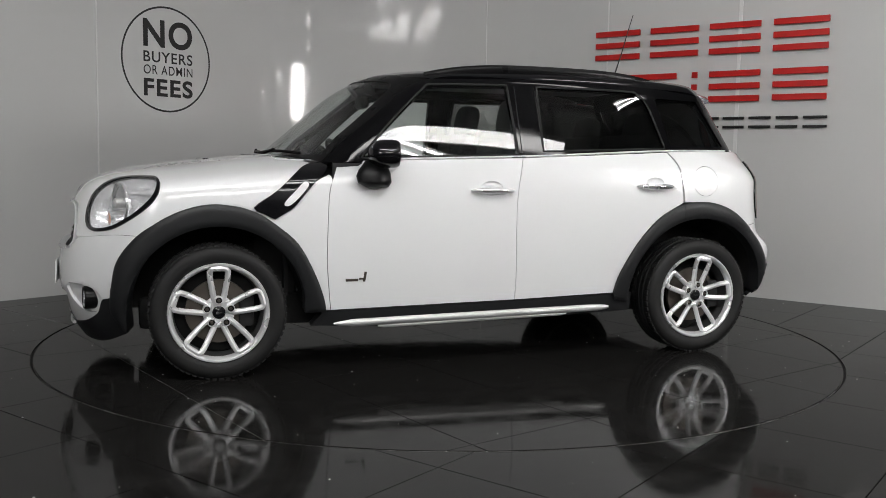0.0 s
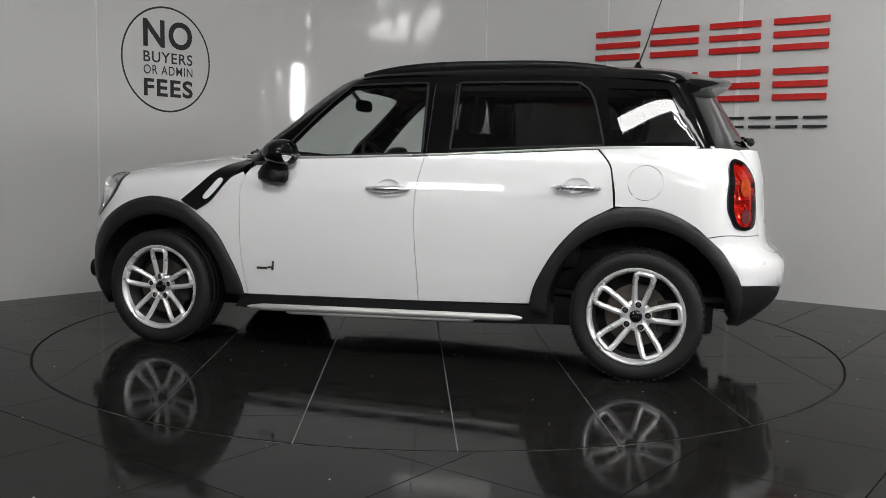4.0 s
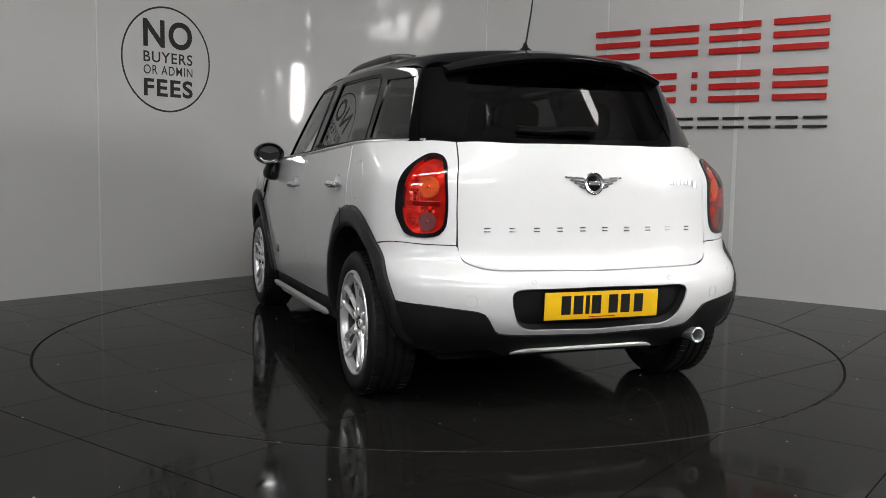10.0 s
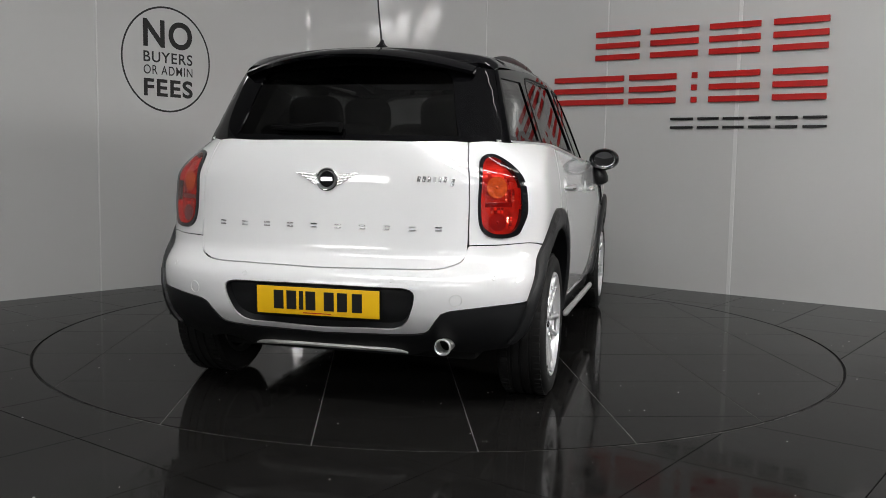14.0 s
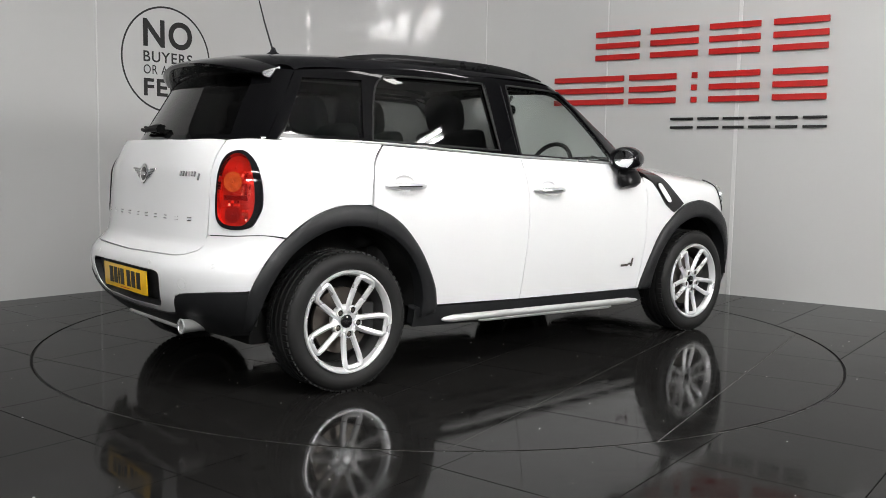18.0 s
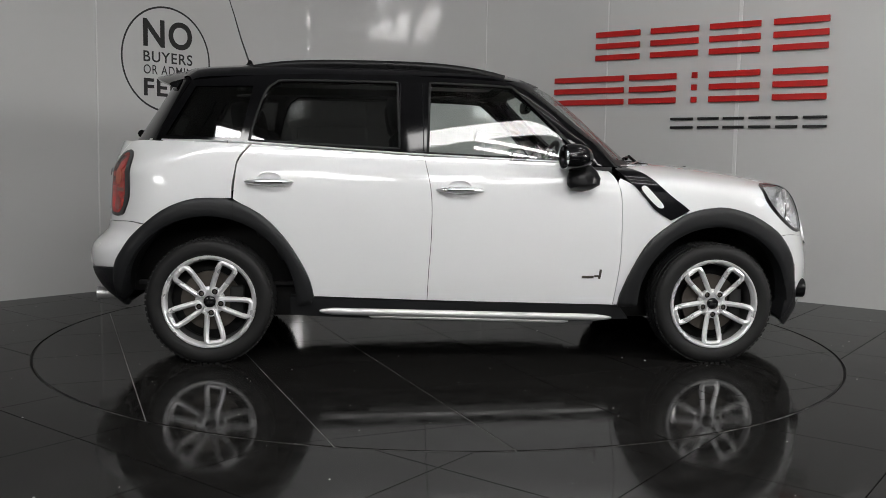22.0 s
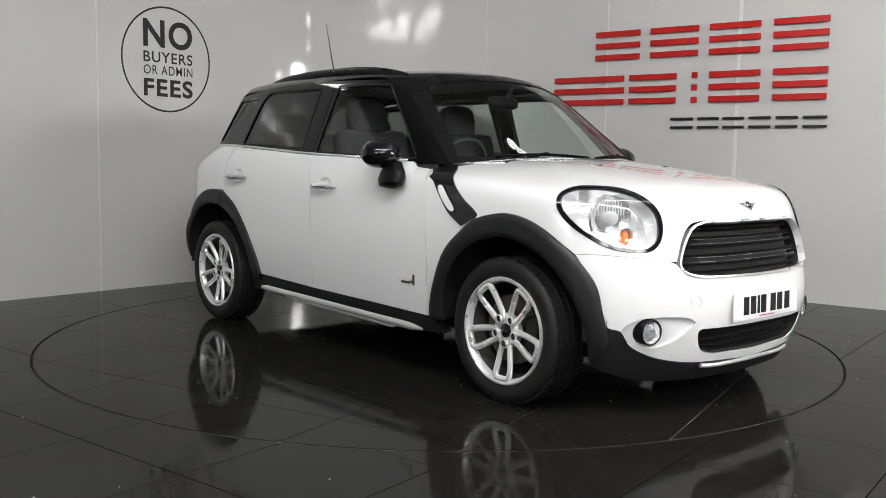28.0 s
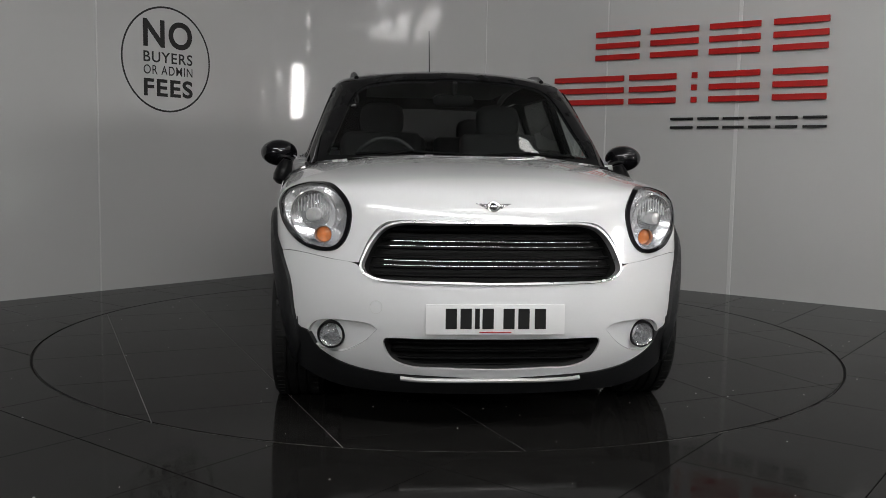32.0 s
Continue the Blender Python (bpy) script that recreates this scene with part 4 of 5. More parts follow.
rl = half(Bk(*RLIP[::-1][:-1]) + S((-1.766, 0.478, 1), (-1.75, 0.39), (-1.715, 0.285, 1), (-1.76, 0.275)) + Bk((0.62, 0.264), (0.54, 0.272), (0.48, 0.284), (0.42, 0.274), (0.36, 0.25), (0.28, 0.243), (0, 0.243)))
panel("rear_lip", body, "r", None, CLADDING, both=False, dense=closed_line(body, "r", rl), step=0.035, off=0.004)
v, f, n = sheet(body, "r", shrunk(PLATE_HOLE, 0.004), (), 0.03, -0.035, -0.032)
finish("plate_recess", v, f, CLADDING, car, normals=n)
for mirror in (False, True):
    lamp = new("tail_lamp")
    lamp.parent = car
    tagged(lamp, label="upright red tail lamp in a black bezel")
    inner = TAIL_LENS_R
    v, f, n = sheet(body, "r", shrunk(TAIL_R, 0.002), [inner], 0.02, 0.008, 0.03, mirror)
    finish("bezel", v, f, BLACK_GLOSS, lamp, normals=n, label="black gloss bezel")
    v, f, n = sheet(body, "r", inner, (), 0.02, -0.012, -0.018, mirror)
    finish("reflector", v, f, RED_BOWL, lamp, normals=n, label="bright red faceted reflector")
    v, f, n = sheet(body, "r", inner, (), 0.02, 0.009, 0, mirror)
    finish("lens", v, f, RED_CLEAR, lamp, normals=n, label="clear red lens").visible_shadow = False
# window line chrome
BELT = [(1.0, 1.032), (0.8, 1.027), (0.63, 1.034), (0.52, 1.04), (-0.24, 1.067), (-0.62, 1.087), (-1.1, 1.112), (-1.62, 1.122)]
bp = spline([b for b in BELT], False, 0.05)
bl = meet(body, *VIEWS["s"].rays(bp))
for sy in (1, -1):
    part("belt_trim", tube(bl * (1, sy, 1), 0.0065, 6), BRIGHT, car, "thin chrome window line trim")
# cabin
FWIN = S((0.60, 1.05, 1), (0.44, 1.225), (0.255, 1.40), (0.19, 1.422), (-0.19, 1.432, 1), (-0.205, 1.08, 1))
RWIN = S((-0.37, 1.43, 1), (-0.90, 1.43), (-0.985, 1.415), (-1.04, 1.35), (-1.105, 1.13, 1), (-0.36, 1.10, 1))
QWIN = S((-1.10, 1.405, 1), (-1.395, 1.40, 1), (-1.535, 1.145, 1), (-1.155, 1.135, 1))
CAB_SIDE = S((0.80, 1.02, 1), (0.63, 1.17), (0.45, 1.315), (0.32, 1.415), (0.2, 1.458, 1), (-0.4, 1.474), (-1.0, 1.465), (-1.42, 1.432, 1), (-1.605, 1.118, 1), (-0.6, 1.08), (0.3, 1.04))
wins = [spline(outline(cabin, "s", w), True, 0.024) for w in (FWIN, RWIN, QWIN)]
panel("window_frame", cabin, "s", CAB_SIDE, PILLAR, holes=wins, gap=0, depth=0.03)
for w, nm, mt in zip(wins, ("front_window", "rear_window", "quarter_window"), (GLASS, PRIVACY, PRIVACY)):
    for mirror in (False, True):
        v, f, n = sheet(cabin, "s", shrunk(w, -0.004), (), 0.04, -0.006, 0, mirror)
        pane = finish(nm, v, f, mt, car, normals=n, label="tinted side window pane")
for w in wins[:2]:
    line = meet(cabin, *VIEWS["s"].rays(shrunk(w, -0.006)))
    for sy in (1, -1):
        part("window_seal", tube(line * (1, sy, 1), 0.0065, 6, closed=True, up=(0, 1, 0), flat=0.4), SEAL, car)
for ends in (((-0.232, 1.085), (-0.236, 1.43)), ((-0.352, 1.095), (-0.35, 1.43))):
    line = meet(cabin, *VIEWS["s"].rays(np.array([[ends[0][0] + (ends[1][0] - ends[0][0]) * k / 8, ends[0][1] + (ends[1][1] - ends[0][1]) * k / 8] for k in range(9)])))
    for sy in (1, -1):
        part("pillar_joint", tube(line * (1, sy, 1), 0.0022, 6, up=(1, 0, 0)), SATIN_BLACK, car)
HEADER = [("f", 0, 1.512), ("f", 0.31, 1.498), ("f", 0.47, 1.473), ("s", 0.2, 1.458, 1)]
screen_line = half(HEADER + S((0.32, 1.415), (0.45, 1.315), (0.63, 1.17), (0.80, 1.02, 1)) + Fr((0.45, 1.02), (0.2, 1.025), (0, 1.03)))
SCREEN_F = closed_line(cabin, "f", screen_line)
scr_in = closed_line(cabin, "f", half(Fr((0, 1.475), (0.30, 1.462), (0.47, 1.435), (0.545, 1.36), (0.61, 1.2), (0.665, 1.06, 1), (0.4, 1.055), (0, 1.06))))
panel("screen_frame", cabin, "f", None, SATIN_BLACK, holes=[scr_in], both=False, dense=SCREEN_F, gap=0)
v, f, n = sheet(cabin, "f", shrunk(scr_in, -0.004), (), 0.04, -0.004, 0)
finish("windscreen", v, f, GLASS, car, normals=n, label="clear raked windscreen")
TAILHEAD = [("b", 0, 1.475), ("b", 0.3, 1.462), ("b", 0.42, 1.445), ("s", -1.42, 1.432, 1)]
rear_line = half(TAILHEAD + S((-1.51, 1.28), (-1.605, 1.118, 1)) + Bk((0.4, 1.115), (0, 1.115)))
rg = closed_line(cabin, "b", half(Bk((0, 1.44), (0.37, 1.425), (0.43, 1.39), (0.465, 1.25), (0.495, 1.14, 1), (0, 1.135))))
panel("rear_screen_frame", cabin, "b", None, PILLAR, holes=[rg], both=False, dense=closed_line(cabin, "b", rear_line), gap=0)
v, f, n = sheet(cabin, "b", shrunk(rg, -0.004), (), 0.04, -0.004, 0)
finish("rear_screen", v, f, REAR_DARK, car, normals=n, label="dark tinted rear screen")
roof_line = half([(k, a, b, *c) for k, a, b, *c in HEADER] + S((-0.4, 1.474), (-1.0, 1.465), (-1.42, 1.432, 1)) + TAILHEAD[::-1][1:])
panel("roof", cabin, "t", None, BLACK_GLOSS, both=False, dense=closed_line(cabin, "t", roof_line), gap=0, step=0.04)
# spoiler
bm = bmesh.new()
rows = []
for y in np.linspace(-0.52, 0.52, 21):
    k = (abs(y) / 0.52) ** 2.2
    xb, xt = -1.44 + 0.09 * k, -1.70 + 0.15 * k
    zt = 1.53 - 0.042 * (y / 0.52) ** 2 - 0.02 * k
    rows.append([bm.verts.new(p) for p in ((xb, y, zt + 0.004), ((xb + xt) / 2, y, zt - 0.018), (xt + 0.01, y, zt - 0.045), (xt, y, zt - 0.055), (xt + 0.012, y, zt - 0.068), ((xb + xt) / 2, y, zt - 0.085), (xb, y, zt - 0.07))])
for p, q in zip(rows, rows[1:]):
    for i in range(6):
        bm.faces.new((p[i], p[i + 1], q[i + 1], q[i]))
bm.faces.new(rows[0])
bm.faces.new(rows[-1])
bmesh.ops.recalc_face_normals(bm, faces=bm.faces[:])
part("spoiler", bm, BLACK_GLOSS, car, "black roof spoiler")
# roof rails, aerial
for sy in (1, -1):
    xs = np.linspace(0.21, -1.27, 24)
    pts = [(x, sy * (0.545 - 0.03 * ((x + 0.5) / 0.75) ** 2), 1.535 - 0.072 * abs((x + 0.5) / 0.76) ** 3.2) for x in xs]
    part("roof_rail", tube(pts, 0.015, 10, flat=1.6), SATIN_BLACK, car, "black roof rail")
aerial = new("aerial")
aerial.parent = car
bm = lathe([(0.034, 0), (0.03, 0.012), (0.014, 0.026), (0.008, 0.045), (0.0, 0.05)], 20, "Z")
bm.transform(Matrix.Translation((-1.2, 0, 1.552)) @ Matrix.Diagonal((1.3, 1, 1, 1)))
part("foot", bm, BLACK_GLOSS, aerial)
part("rod", tube([(-1.205, 0, 1.59), (-1.25, 0, 1.72), (-1.29, 0, 1.86), (-1.325, 0, 1.97)], [0.005, 0.004, 0.003, 0.0025], 8), TRIM, aerial)


# wheels
def wheel(x, side, phase):
    w = new("wheel")
    w.parent = car
    w.matrix_local = Matrix.Translation((x, side * 0.755, 0.316)) @ (Matrix.Rotation(math.pi, 4, "Z") if side < 0 else Matrix())
    tagged(w, label="black tyre on a five twin spoke silver alloy rim")
    h = 0.1
    tread = []
    for k in range(64):
        for sd in (1, -1):
            tread.append(box(0.021, 0.03, 0.010, (0, sd * (h - 0.03), 0.3125), 0.0, Matrix.Rotation(2 * math.pi * (k + 0.25 * sd) / 64, 4, "Y")))
    tagged(part("tread", merged(*tread), RUBBER, w, "chunky shoulder tread blocks", smooth=False), kind="stuff")
    part("tyre", lathe([(0.228, h - 0.012), (0.245, h), (0.275, h + 0.006), (0.298, h), (0.309, h - 0.012), (0.313, h - 0.026), (0.315, h - 0.055), (0.308, h - 0.057), (0.308, h - 0.066), (0.316, h - 0.068), (0.316, 0.006), (0.308, 0.004), (0.308, -0.004), (0.316, -0.006), (0.316, -h + 0.068), (0.308, -h + 0.066), (0.308, -h + 0.057), (0.315, -h + 0.055), (0.313, -h + 0.026), (0.309, -h + 0.012), (0.298, -h), (0.245, -h), (0.225, -h + 0.01)], 72, caps=False), RUBBER, w)
    part("rim", lathe([(0.222, h - 0.034), (0.226, h - 0.03), (0.234, h - 0.006), (0.231, h + 0.002), (0.224, h + 0.002), (0.217, h - 0.004), (0.212, h - 0.014), (0.208, h - 0.03), (0.212, h - 0.036)], 72, caps=False, closed=True), ALLOY, w)
    part("barrel", lathe([(0.2, -h + 0.02), (0.226, -h + 0.01), (0.226, h - 0.036), (0.208, h - 0.034), (0.2, 0.0)], 56, caps=False), BARREL, w)
    part("brake_disc", lathe([(0.05, 0.03), (0.15, 0.03), (0.15, 0.012), (0.05, 0.012)], 40, closed=True), STEEL, w)
    part("barrel_back", lathe([(0.0, -0.03), (0.205, -0.05), (0.205, -0.055), (0.0, -0.04)], 40), DARK, w)
    part("caliper", box(0.07, 0.07, 0.15, (-0.13, 0.02, 0.0), 0.015), DARK, w)
    part("hub", lathe([(0.075, 0.045), (0.073, 0.068), (0.06, 0.075), (0.034, 0.07), (0.0, 0.07)], 36), ALLOY, w)
    part("centre_cap", lathe([(0.03, 0.06), (0.03, 0.076), (0.026, 0.079), (0.0, 0.08)], 28), BLACK_GLOSS, w, "black centre cap")
    for cx in (-0.012, -0.004, 0.004, 0.012):
        part("cap_bar", box(0.005, 0.002, 0.008, (cx, 0.0805, 0.0)), CHROME, w)
    for k in range(5):
        a = radians(phase) + 2 * math.pi * k / 5
        arm = []
        for s in (1, -1):
            line = [(0.05, 0.36), (0.09, 0.30), (0.13, 0.262), (0.17, 0.238), (0.198, 0.21)]
            arm.append([(r * math.cos(a + s * d), r * math.sin(a + s * d)) for r, d in line])
        tip = [(0.209 * math.cos(a + d), 0.209 * math.sin(a + d)) for d in (0.15, 0.05, -0.05, -0.15)]
        loop = arm[0] + tip + arm[1][::-1]
        dish = lambda px, pz: 0.066 + 0.024 * (math.hypot(px, pz) / 0.21) ** 2
        part("spoke", tube([(px, dish(px, pz), pz) for px, pz in loop], 0.0142, 8, up=(0, 1, 0), flat=0.85), ALLOY, w)
        spot = Matrix.Translation((0.057 * math.cos(a), 0.007, 0.057 * math.sin(a)))
        # the shade down each bolt hole is a dark disc inside the collar
        for nm, prof, mt in (("bolt_collar", [(0.020, 0.06), (0.020, 0.077), (0.018, 0.080), (0.0145, 0.080), (0.0145, 0.066)], ALLOY), ("bolt_well_shade", [(0.0145, 0.0725), (0.0, 0.0725)], DARK), ("wheel_bolt", [(0.0085, 0.07), (0.0085, 0.0755), (0.006, 0.0775), (0.0, 0.0775)], STEEL)):
            bm = lathe(prof, 16 if nm != "wheel_bolt" else 6, caps=nm != "bolt_collar")
            bm.transform(spot)
            part(nm, bm, mt, w)
    return w


for wx, ws, phase in ((1.2975, 1, 90), (-1.2975, 1, 101), (1.2975, -1, 270), (-1.2975, -1, 262)):
    wheel(wx, ws, phase)
# mirrors
for sy in (1, -1):
    mir = new("door_mirror")
    mir.parent = car
    tagged(mir, label="black gloss door mirror on a short stalk")
    place = Matrix.Translation((0.468, sy * 0.922, 1.066)) @ Matrix.Rotation(radians(-7 * sy), 4, "Z") @ Matrix.Rotation(radians(-90), 4, "Z")
    bm = lathe([(0.64, 0.034), (0.70, 0.010), (0.80, -0.002), (0.88, -0.004), (0.94, 0.006), (0.985, 0.024), (1.0, 0.045), (0.965, 0.073), (0.86, 0.101), (0.66, 0.124), (0.36, 0.139), (0.0, 0.144)], 40, caps=False)
    bm.transform(place @ Matrix.Diagonal((0.094, 1, 0.069, 1)))
    part("shell", bm, BLACK_GLOSS, mir)
    bm = lathe([(0.70, 0.026), (0.0, 0.025)], 40)
    bm.transform(place @ Matrix.Rotation(radians(-7 * sy), 4, "Z") @ Matrix.Diagonal((0.094, 1, 0.069, 1)))
    part("mirror_glass", bm, MIRROR, mir)
    bm = tube([(0, 0, 0.055), (0, 0, 0.03), (0.004, 0, 0.0), (0.01, 0, -0.035), (0.015, 0, -0.062), (0.016, 0, -0.076)], [0.05, 0.064, 0.08, 0.088, 0.076, 0.034], 20, up=(0, 1, 0))
    bm.transform(Matrix.Translation((0.565, sy * 0.885, 0.978)) @ Matrix.Rotation(radians(16 * sy), 4, "X") @ Matrix.Diagonal((1, 0.55, 1, 1)))
    part("stalk", bm, SATIN_BLACK, mir)
# scuttle trims with side repeaters
for sy in (1, -1):
    mirror = sy < 0
    sc = new("scuttle_trim")
    sc.parent = car
    tagged(sc, label="black gloss wing trim with a clear side repeater")
    poly = spline(outline(body, "s", S((0.768, 1.012, 1), (0.79, 1.022, 1), (0.885, 0.998), (0.952, 0.953), (1.025, 0.891), (1.14, 0.804, 1), (1.085, 0.772), (1.042, 0.752, 1), (0.96, 0.803), (0.903, 0.866), (0.852, 0.922), (0.795, 0.975))), True, 0.02)
    v, f, n = sheet(body, "s", poly, (), 0.02, 0.008, 0.02, mirror)
    finish("trim", v, f, BLACK_GLOSS, sc, normals=n)
    lensp = spline(outline(body, "s", S((0.998, 0.817), (0.974, 0.817), (0.932, 0.852), (0.886, 0.905), (0.888, 0.922), (0.91, 0.92), (0.955, 0.876), (0.994, 0.835))), True, 0.015)
    v, f, n = sheet(body, "s", shrunk(lensp, -0.006), [lensp], 0.02, 0.012, 0.01, mirror)
    finish("repeater_frame", v, f, BLACK_GLOSS, sc, normals=n)
    v, f, n = sheet(body, "s", lensp, (), 0.02, 0.016, 0.02, mirror)
    finish("repeater", v, f, PLATE_WHITE, sc, normals=n, label="clear white side repeater lens")
# door handles
for sy in (1, -1):
    for (x0, z0), edge in zip(HANDLES, DISH):
        y0 = float(meet(body, *VIEWS["s"].rays(np.array([[x0, z0]])))[0, 1])
        hd = new("door_handle")
        hd.parent = car
        tagged(hd, label="chrome pull handle over a white cup")
        pts = [(x0 + d, sy * (y0 + 0.010 + 0.024 * (1 - (d / 0.118) ** 2)), z0) for d in np.linspace(-0.118, 0.118, 15)]
        part("grip", tube(pts, [0.004, 0.0105, 0.0135, 0.0155, 0.017, 0.0175, 0.018, 0.018, 0.018, 0.0175, 0.017, 0.0155, 0.0135, 0.0105, 0.004], 14, flat=0.9), BRIGHT, hd)
        part("grip_line", tube([(p[0], p[1] + sy * 0.0165, p[2] - 0.001) for p in pts[3:-3]], 0.0026, 6), SATIN_BLACK, hd)
        mid = edge.mean(0)
        rings = [mid + (edge - mid) * k for k in (1.0, 0.93, 0.8, 0.62, 0.4, 0.15)]
        flat_pts = np.concatenate(rings)
        sink = np.repeat([0.001, 0.005, 0.009, 0.012, 0.014, 0.0145], len(edge))
        dish = meet(body, *VIEWS["s"].rays(flat_pts)) * (1, 1, 1) - np.array([0, 1, 0]) * sink[:, None]
        m_ = len(edge)
        fs = [(j_ * m_ + i_, j_ * m_ + (i_ + 1) % m_, (j_ + 1) * m_ + (i_ + 1) % m_, (j_ + 1) * m_ + i_) for j_ in range(5) for i_ in range(m_)] + [tuple(range(5 * m_, 6 * m_))]
        finish("cup", dish * (1, sy, 1), fs, WHITE_PAINT, hd)
# underside and cabin lining
part("underbody", merged(box(3.3, 1.16, 0.16, (0, 0, 0.28), 0.03), box(1.5, 1.5, 0.12, (0, 0, 0.29), 0.03), box(0.74, 1.1, 0.5, (1.42, 0, 0.55), 0.05), box(0.55, 1.1, 0.45, (-1.5, 0, 0.55), 0.05)), DARK, car)
part("cabin_lining", merged(box(1.5, 0.02, 0.72, (0.0, 0.76, 0.66)), box(1.5, 0.02, 0.72, (0.0, -0.76, 0.66)), box(2.6, 1.2, 0.02, (-0.4, 0, 0.38)), box(0.02, 1.2, 0.6, (0.95, 0, 0.65))), TRIM, car)




def at_form(form, view, u, w):
    """A frame on the form's surface: x across, y up, z outwards."""
    p = meet(form, *VIEWS[view].rays(np.array([[u, w]], float)))
    nz = Vector(slope(form, p)[0])
    nx = Vector((0, 0, 1)).cross(nz).normalized()
    ny = nz.cross(nx)
    return Matrix.Translation(p[0]) @ Matrix((nx, ny, nz)).transposed().to_4x4()


def stuck(name, m, sx, sy, sz, mat, parent, at=(0, 0), bevel=0.0008, label="", spin=0.0):
    bm = box(sx, sy, sz, (0, 0, 0), bevel, seg=1)
    bm.transform(m @ Matrix.Translation((at[0], at[1], sz / 2)) @ Matrix.Rotation(spin, 4, "Z"))
    return part(name, bm, mat, parent, label, smooth=False)


def plate(name, m, mat, label):
    e = new(name)
    e.parent = car
    tagged(e, label=label)
    bm = box(0.52, 0.112, 0.006, (0, 0, 0.003), 0.002)
    bm.transform(m)
    part("backing", bm, mat, e)
    for x in (-0.195, -0.14, -0.098, -0.058, 0.02, 0.076, 0.138):
        stuck("black_bar", m, 0.042 if x != -0.098 else 0.018, 0.076, 0.008, PLATE_BLACK, e, (x + 0.03, 0.003))
    stuck("small_line", m, 0.12, 0.004, 0.0075, SIGN_RED, e, (0.0, -0.047))
    return e


plate("rear_plate", Matrix.Translation((-1.978, 0, 0.47)) @ Matrix.Rotation(radians(-90), 4, "Z") @ Matrix.Rotation(radians(93), 4, "X"), YELLOW, "yellow rear plate with black bars")
plate("front_plate", Matrix.Translation((2.034, 0, 0.455)) @ Matrix.Rotation(radians(90), 4, "Z") @ Matrix.Rotation(radians(88), 4, "X"), PLATE_WHITE, "white front plate with black bars")


def emblem(name, m, scale):
    e = new(name)
    e.parent = car
    tagged(e, label="round chrome badge with swept wings")
    bm = lathe([(0.047, 0.0), (0.047, 0.006), (0.043, 0.009), (0.038, 0.007)], 36, "Z")
    bm.transform(m @ Matrix.Scale(scale, 4))
    part("ring", bm, CHROME, e)
    bm = lathe([(0.038, 0.006), (0.02, 0.009), (0.0, 0.0095)], 28, "Z")
    bm.transform(m @ Matrix.Scale(scale, 4))
    part("disc", bm, BLACK_GLOSS, e)
    stuck("bar", m @ Matrix.Scale(scale, 4), 0.052, 0.016, 0.0115, BADGE, e)
    for sd in (1, -1):
        for k in range(4):
            ln = 0.088 - 0.017 * k
            stuck("feather", m @ Matrix.Scale(scale, 4), ln, 0.0075, 0.007, BADGE, e, (sd * (0.044 + ln / 2 - 0.004 * k), 0.022 - 0.013 * k), 0.002, spin=sd * radians(3 + 5 * k))


emblem("rear_badge", at_form(body, "b", 0.0, 0.955), 1.0)
emblem("front_badge", at_form(body, "n", 0.0, math.atan2(0.87 - 0.45, 1.936 - 1.1)), 0.5)
for k in range(10):
    y = 0.465 - 0.1033 * k
    m = at_form(body, "b", y, 0.768)
    for d in (0.0065, -0.0065):
        stuck("chrome_letter_bar", m, 0.026, 0.0042, 0.004, BADGE, car, (0, d))
m = at_form(body, "b", -0.43, 0.963)
for k in range(6):
    stuck("chrome_script_bar", m, 0.012, 0.022, 0.004, BADGE, car, (-0.05 + 0.021 * k, 0.0), spin=radians(-10))
stuck("chrome_script_bar", m, 0.012, 0.03, 0.004, BADGE, car, (0.085, -0.012), spin=radians(-10))
for sy in (1, -1):
    m = at_form(body, "s", 0.645, 0.465)
    if sy < 0:
        m = Matrix.Diagonal((1, -1, 1, 1)) @ m @ Matrix.Diagonal((-1, 1, 1, 1))
    stuck("side_script_bar", m, 0.062, 0.013, 0.003, STEEL, car, (-0.022, -0.012))
    stuck("side_script_bar", m, 0.012, 0.05, 0.004, STEEL, car, (0.042, 0.004), spin=radians(-8))
    stuck("side_script_bar", m, 0.034, 0.009, 0.004, STEEL, car, (0.03, -0.006))


def cover_ring(form, view, u, w, r):
    m = at_form(form, view, u, w)
    return tube([m @ Vector((r * math.cos(a), r * math.sin(a), 0.0005)) for a in np.linspace(0, 2 * math.pi, 28, endpoint=False)], 0.0011, 5, closed=True)


for u in (0.558, -0.558):
    part("tow_cover_ring", cover_ring(body, "b", u, 0.5, 0.024), SEAM, car)
part("tow_cover_ring", cover_ring(body, "f", -0.44, 0.492, 0.024), SEAM, car)
for u, w in ((0.69, 0.585), (0.31, 0.572), (-0.31, 0.572), (-0.69, 0.585)):
    part("park_sensor", cover_ring(body, "b", u, w, 0.009), SEAM, car)
# bright bars under the bumpers, tail pipe
pts = slat_line(0.209, 0.345, -0.014)
pts = pts + np.stack([0 * pts[:, 1], 0 * pts[:, 1], 0.006 * np.abs(pts[:, 1] / 0.345) ** 8], 1)
part("front_skid_bar", tube(pts, 0.0075, 8, flat=1.2), SATIN, car, "satin silver bar under the front bumper")
ys = np.linspace(-0.335, 0.335, 25)
pts = meet(body, *VIEWS["b"].rays(np.stack([ys, 0.270 - 0.014 * np.abs(ys / 0.335) ** 10], 1))) + np.array([-0.015, 0, 0])
part("rear_skid_bar", tube(pts, [0.003, 0.006] + [0.0085] * 21 + [0.006, 0.003], 8, flat=1.2), SATIN, car, "satin silver bar under the rear bumper")
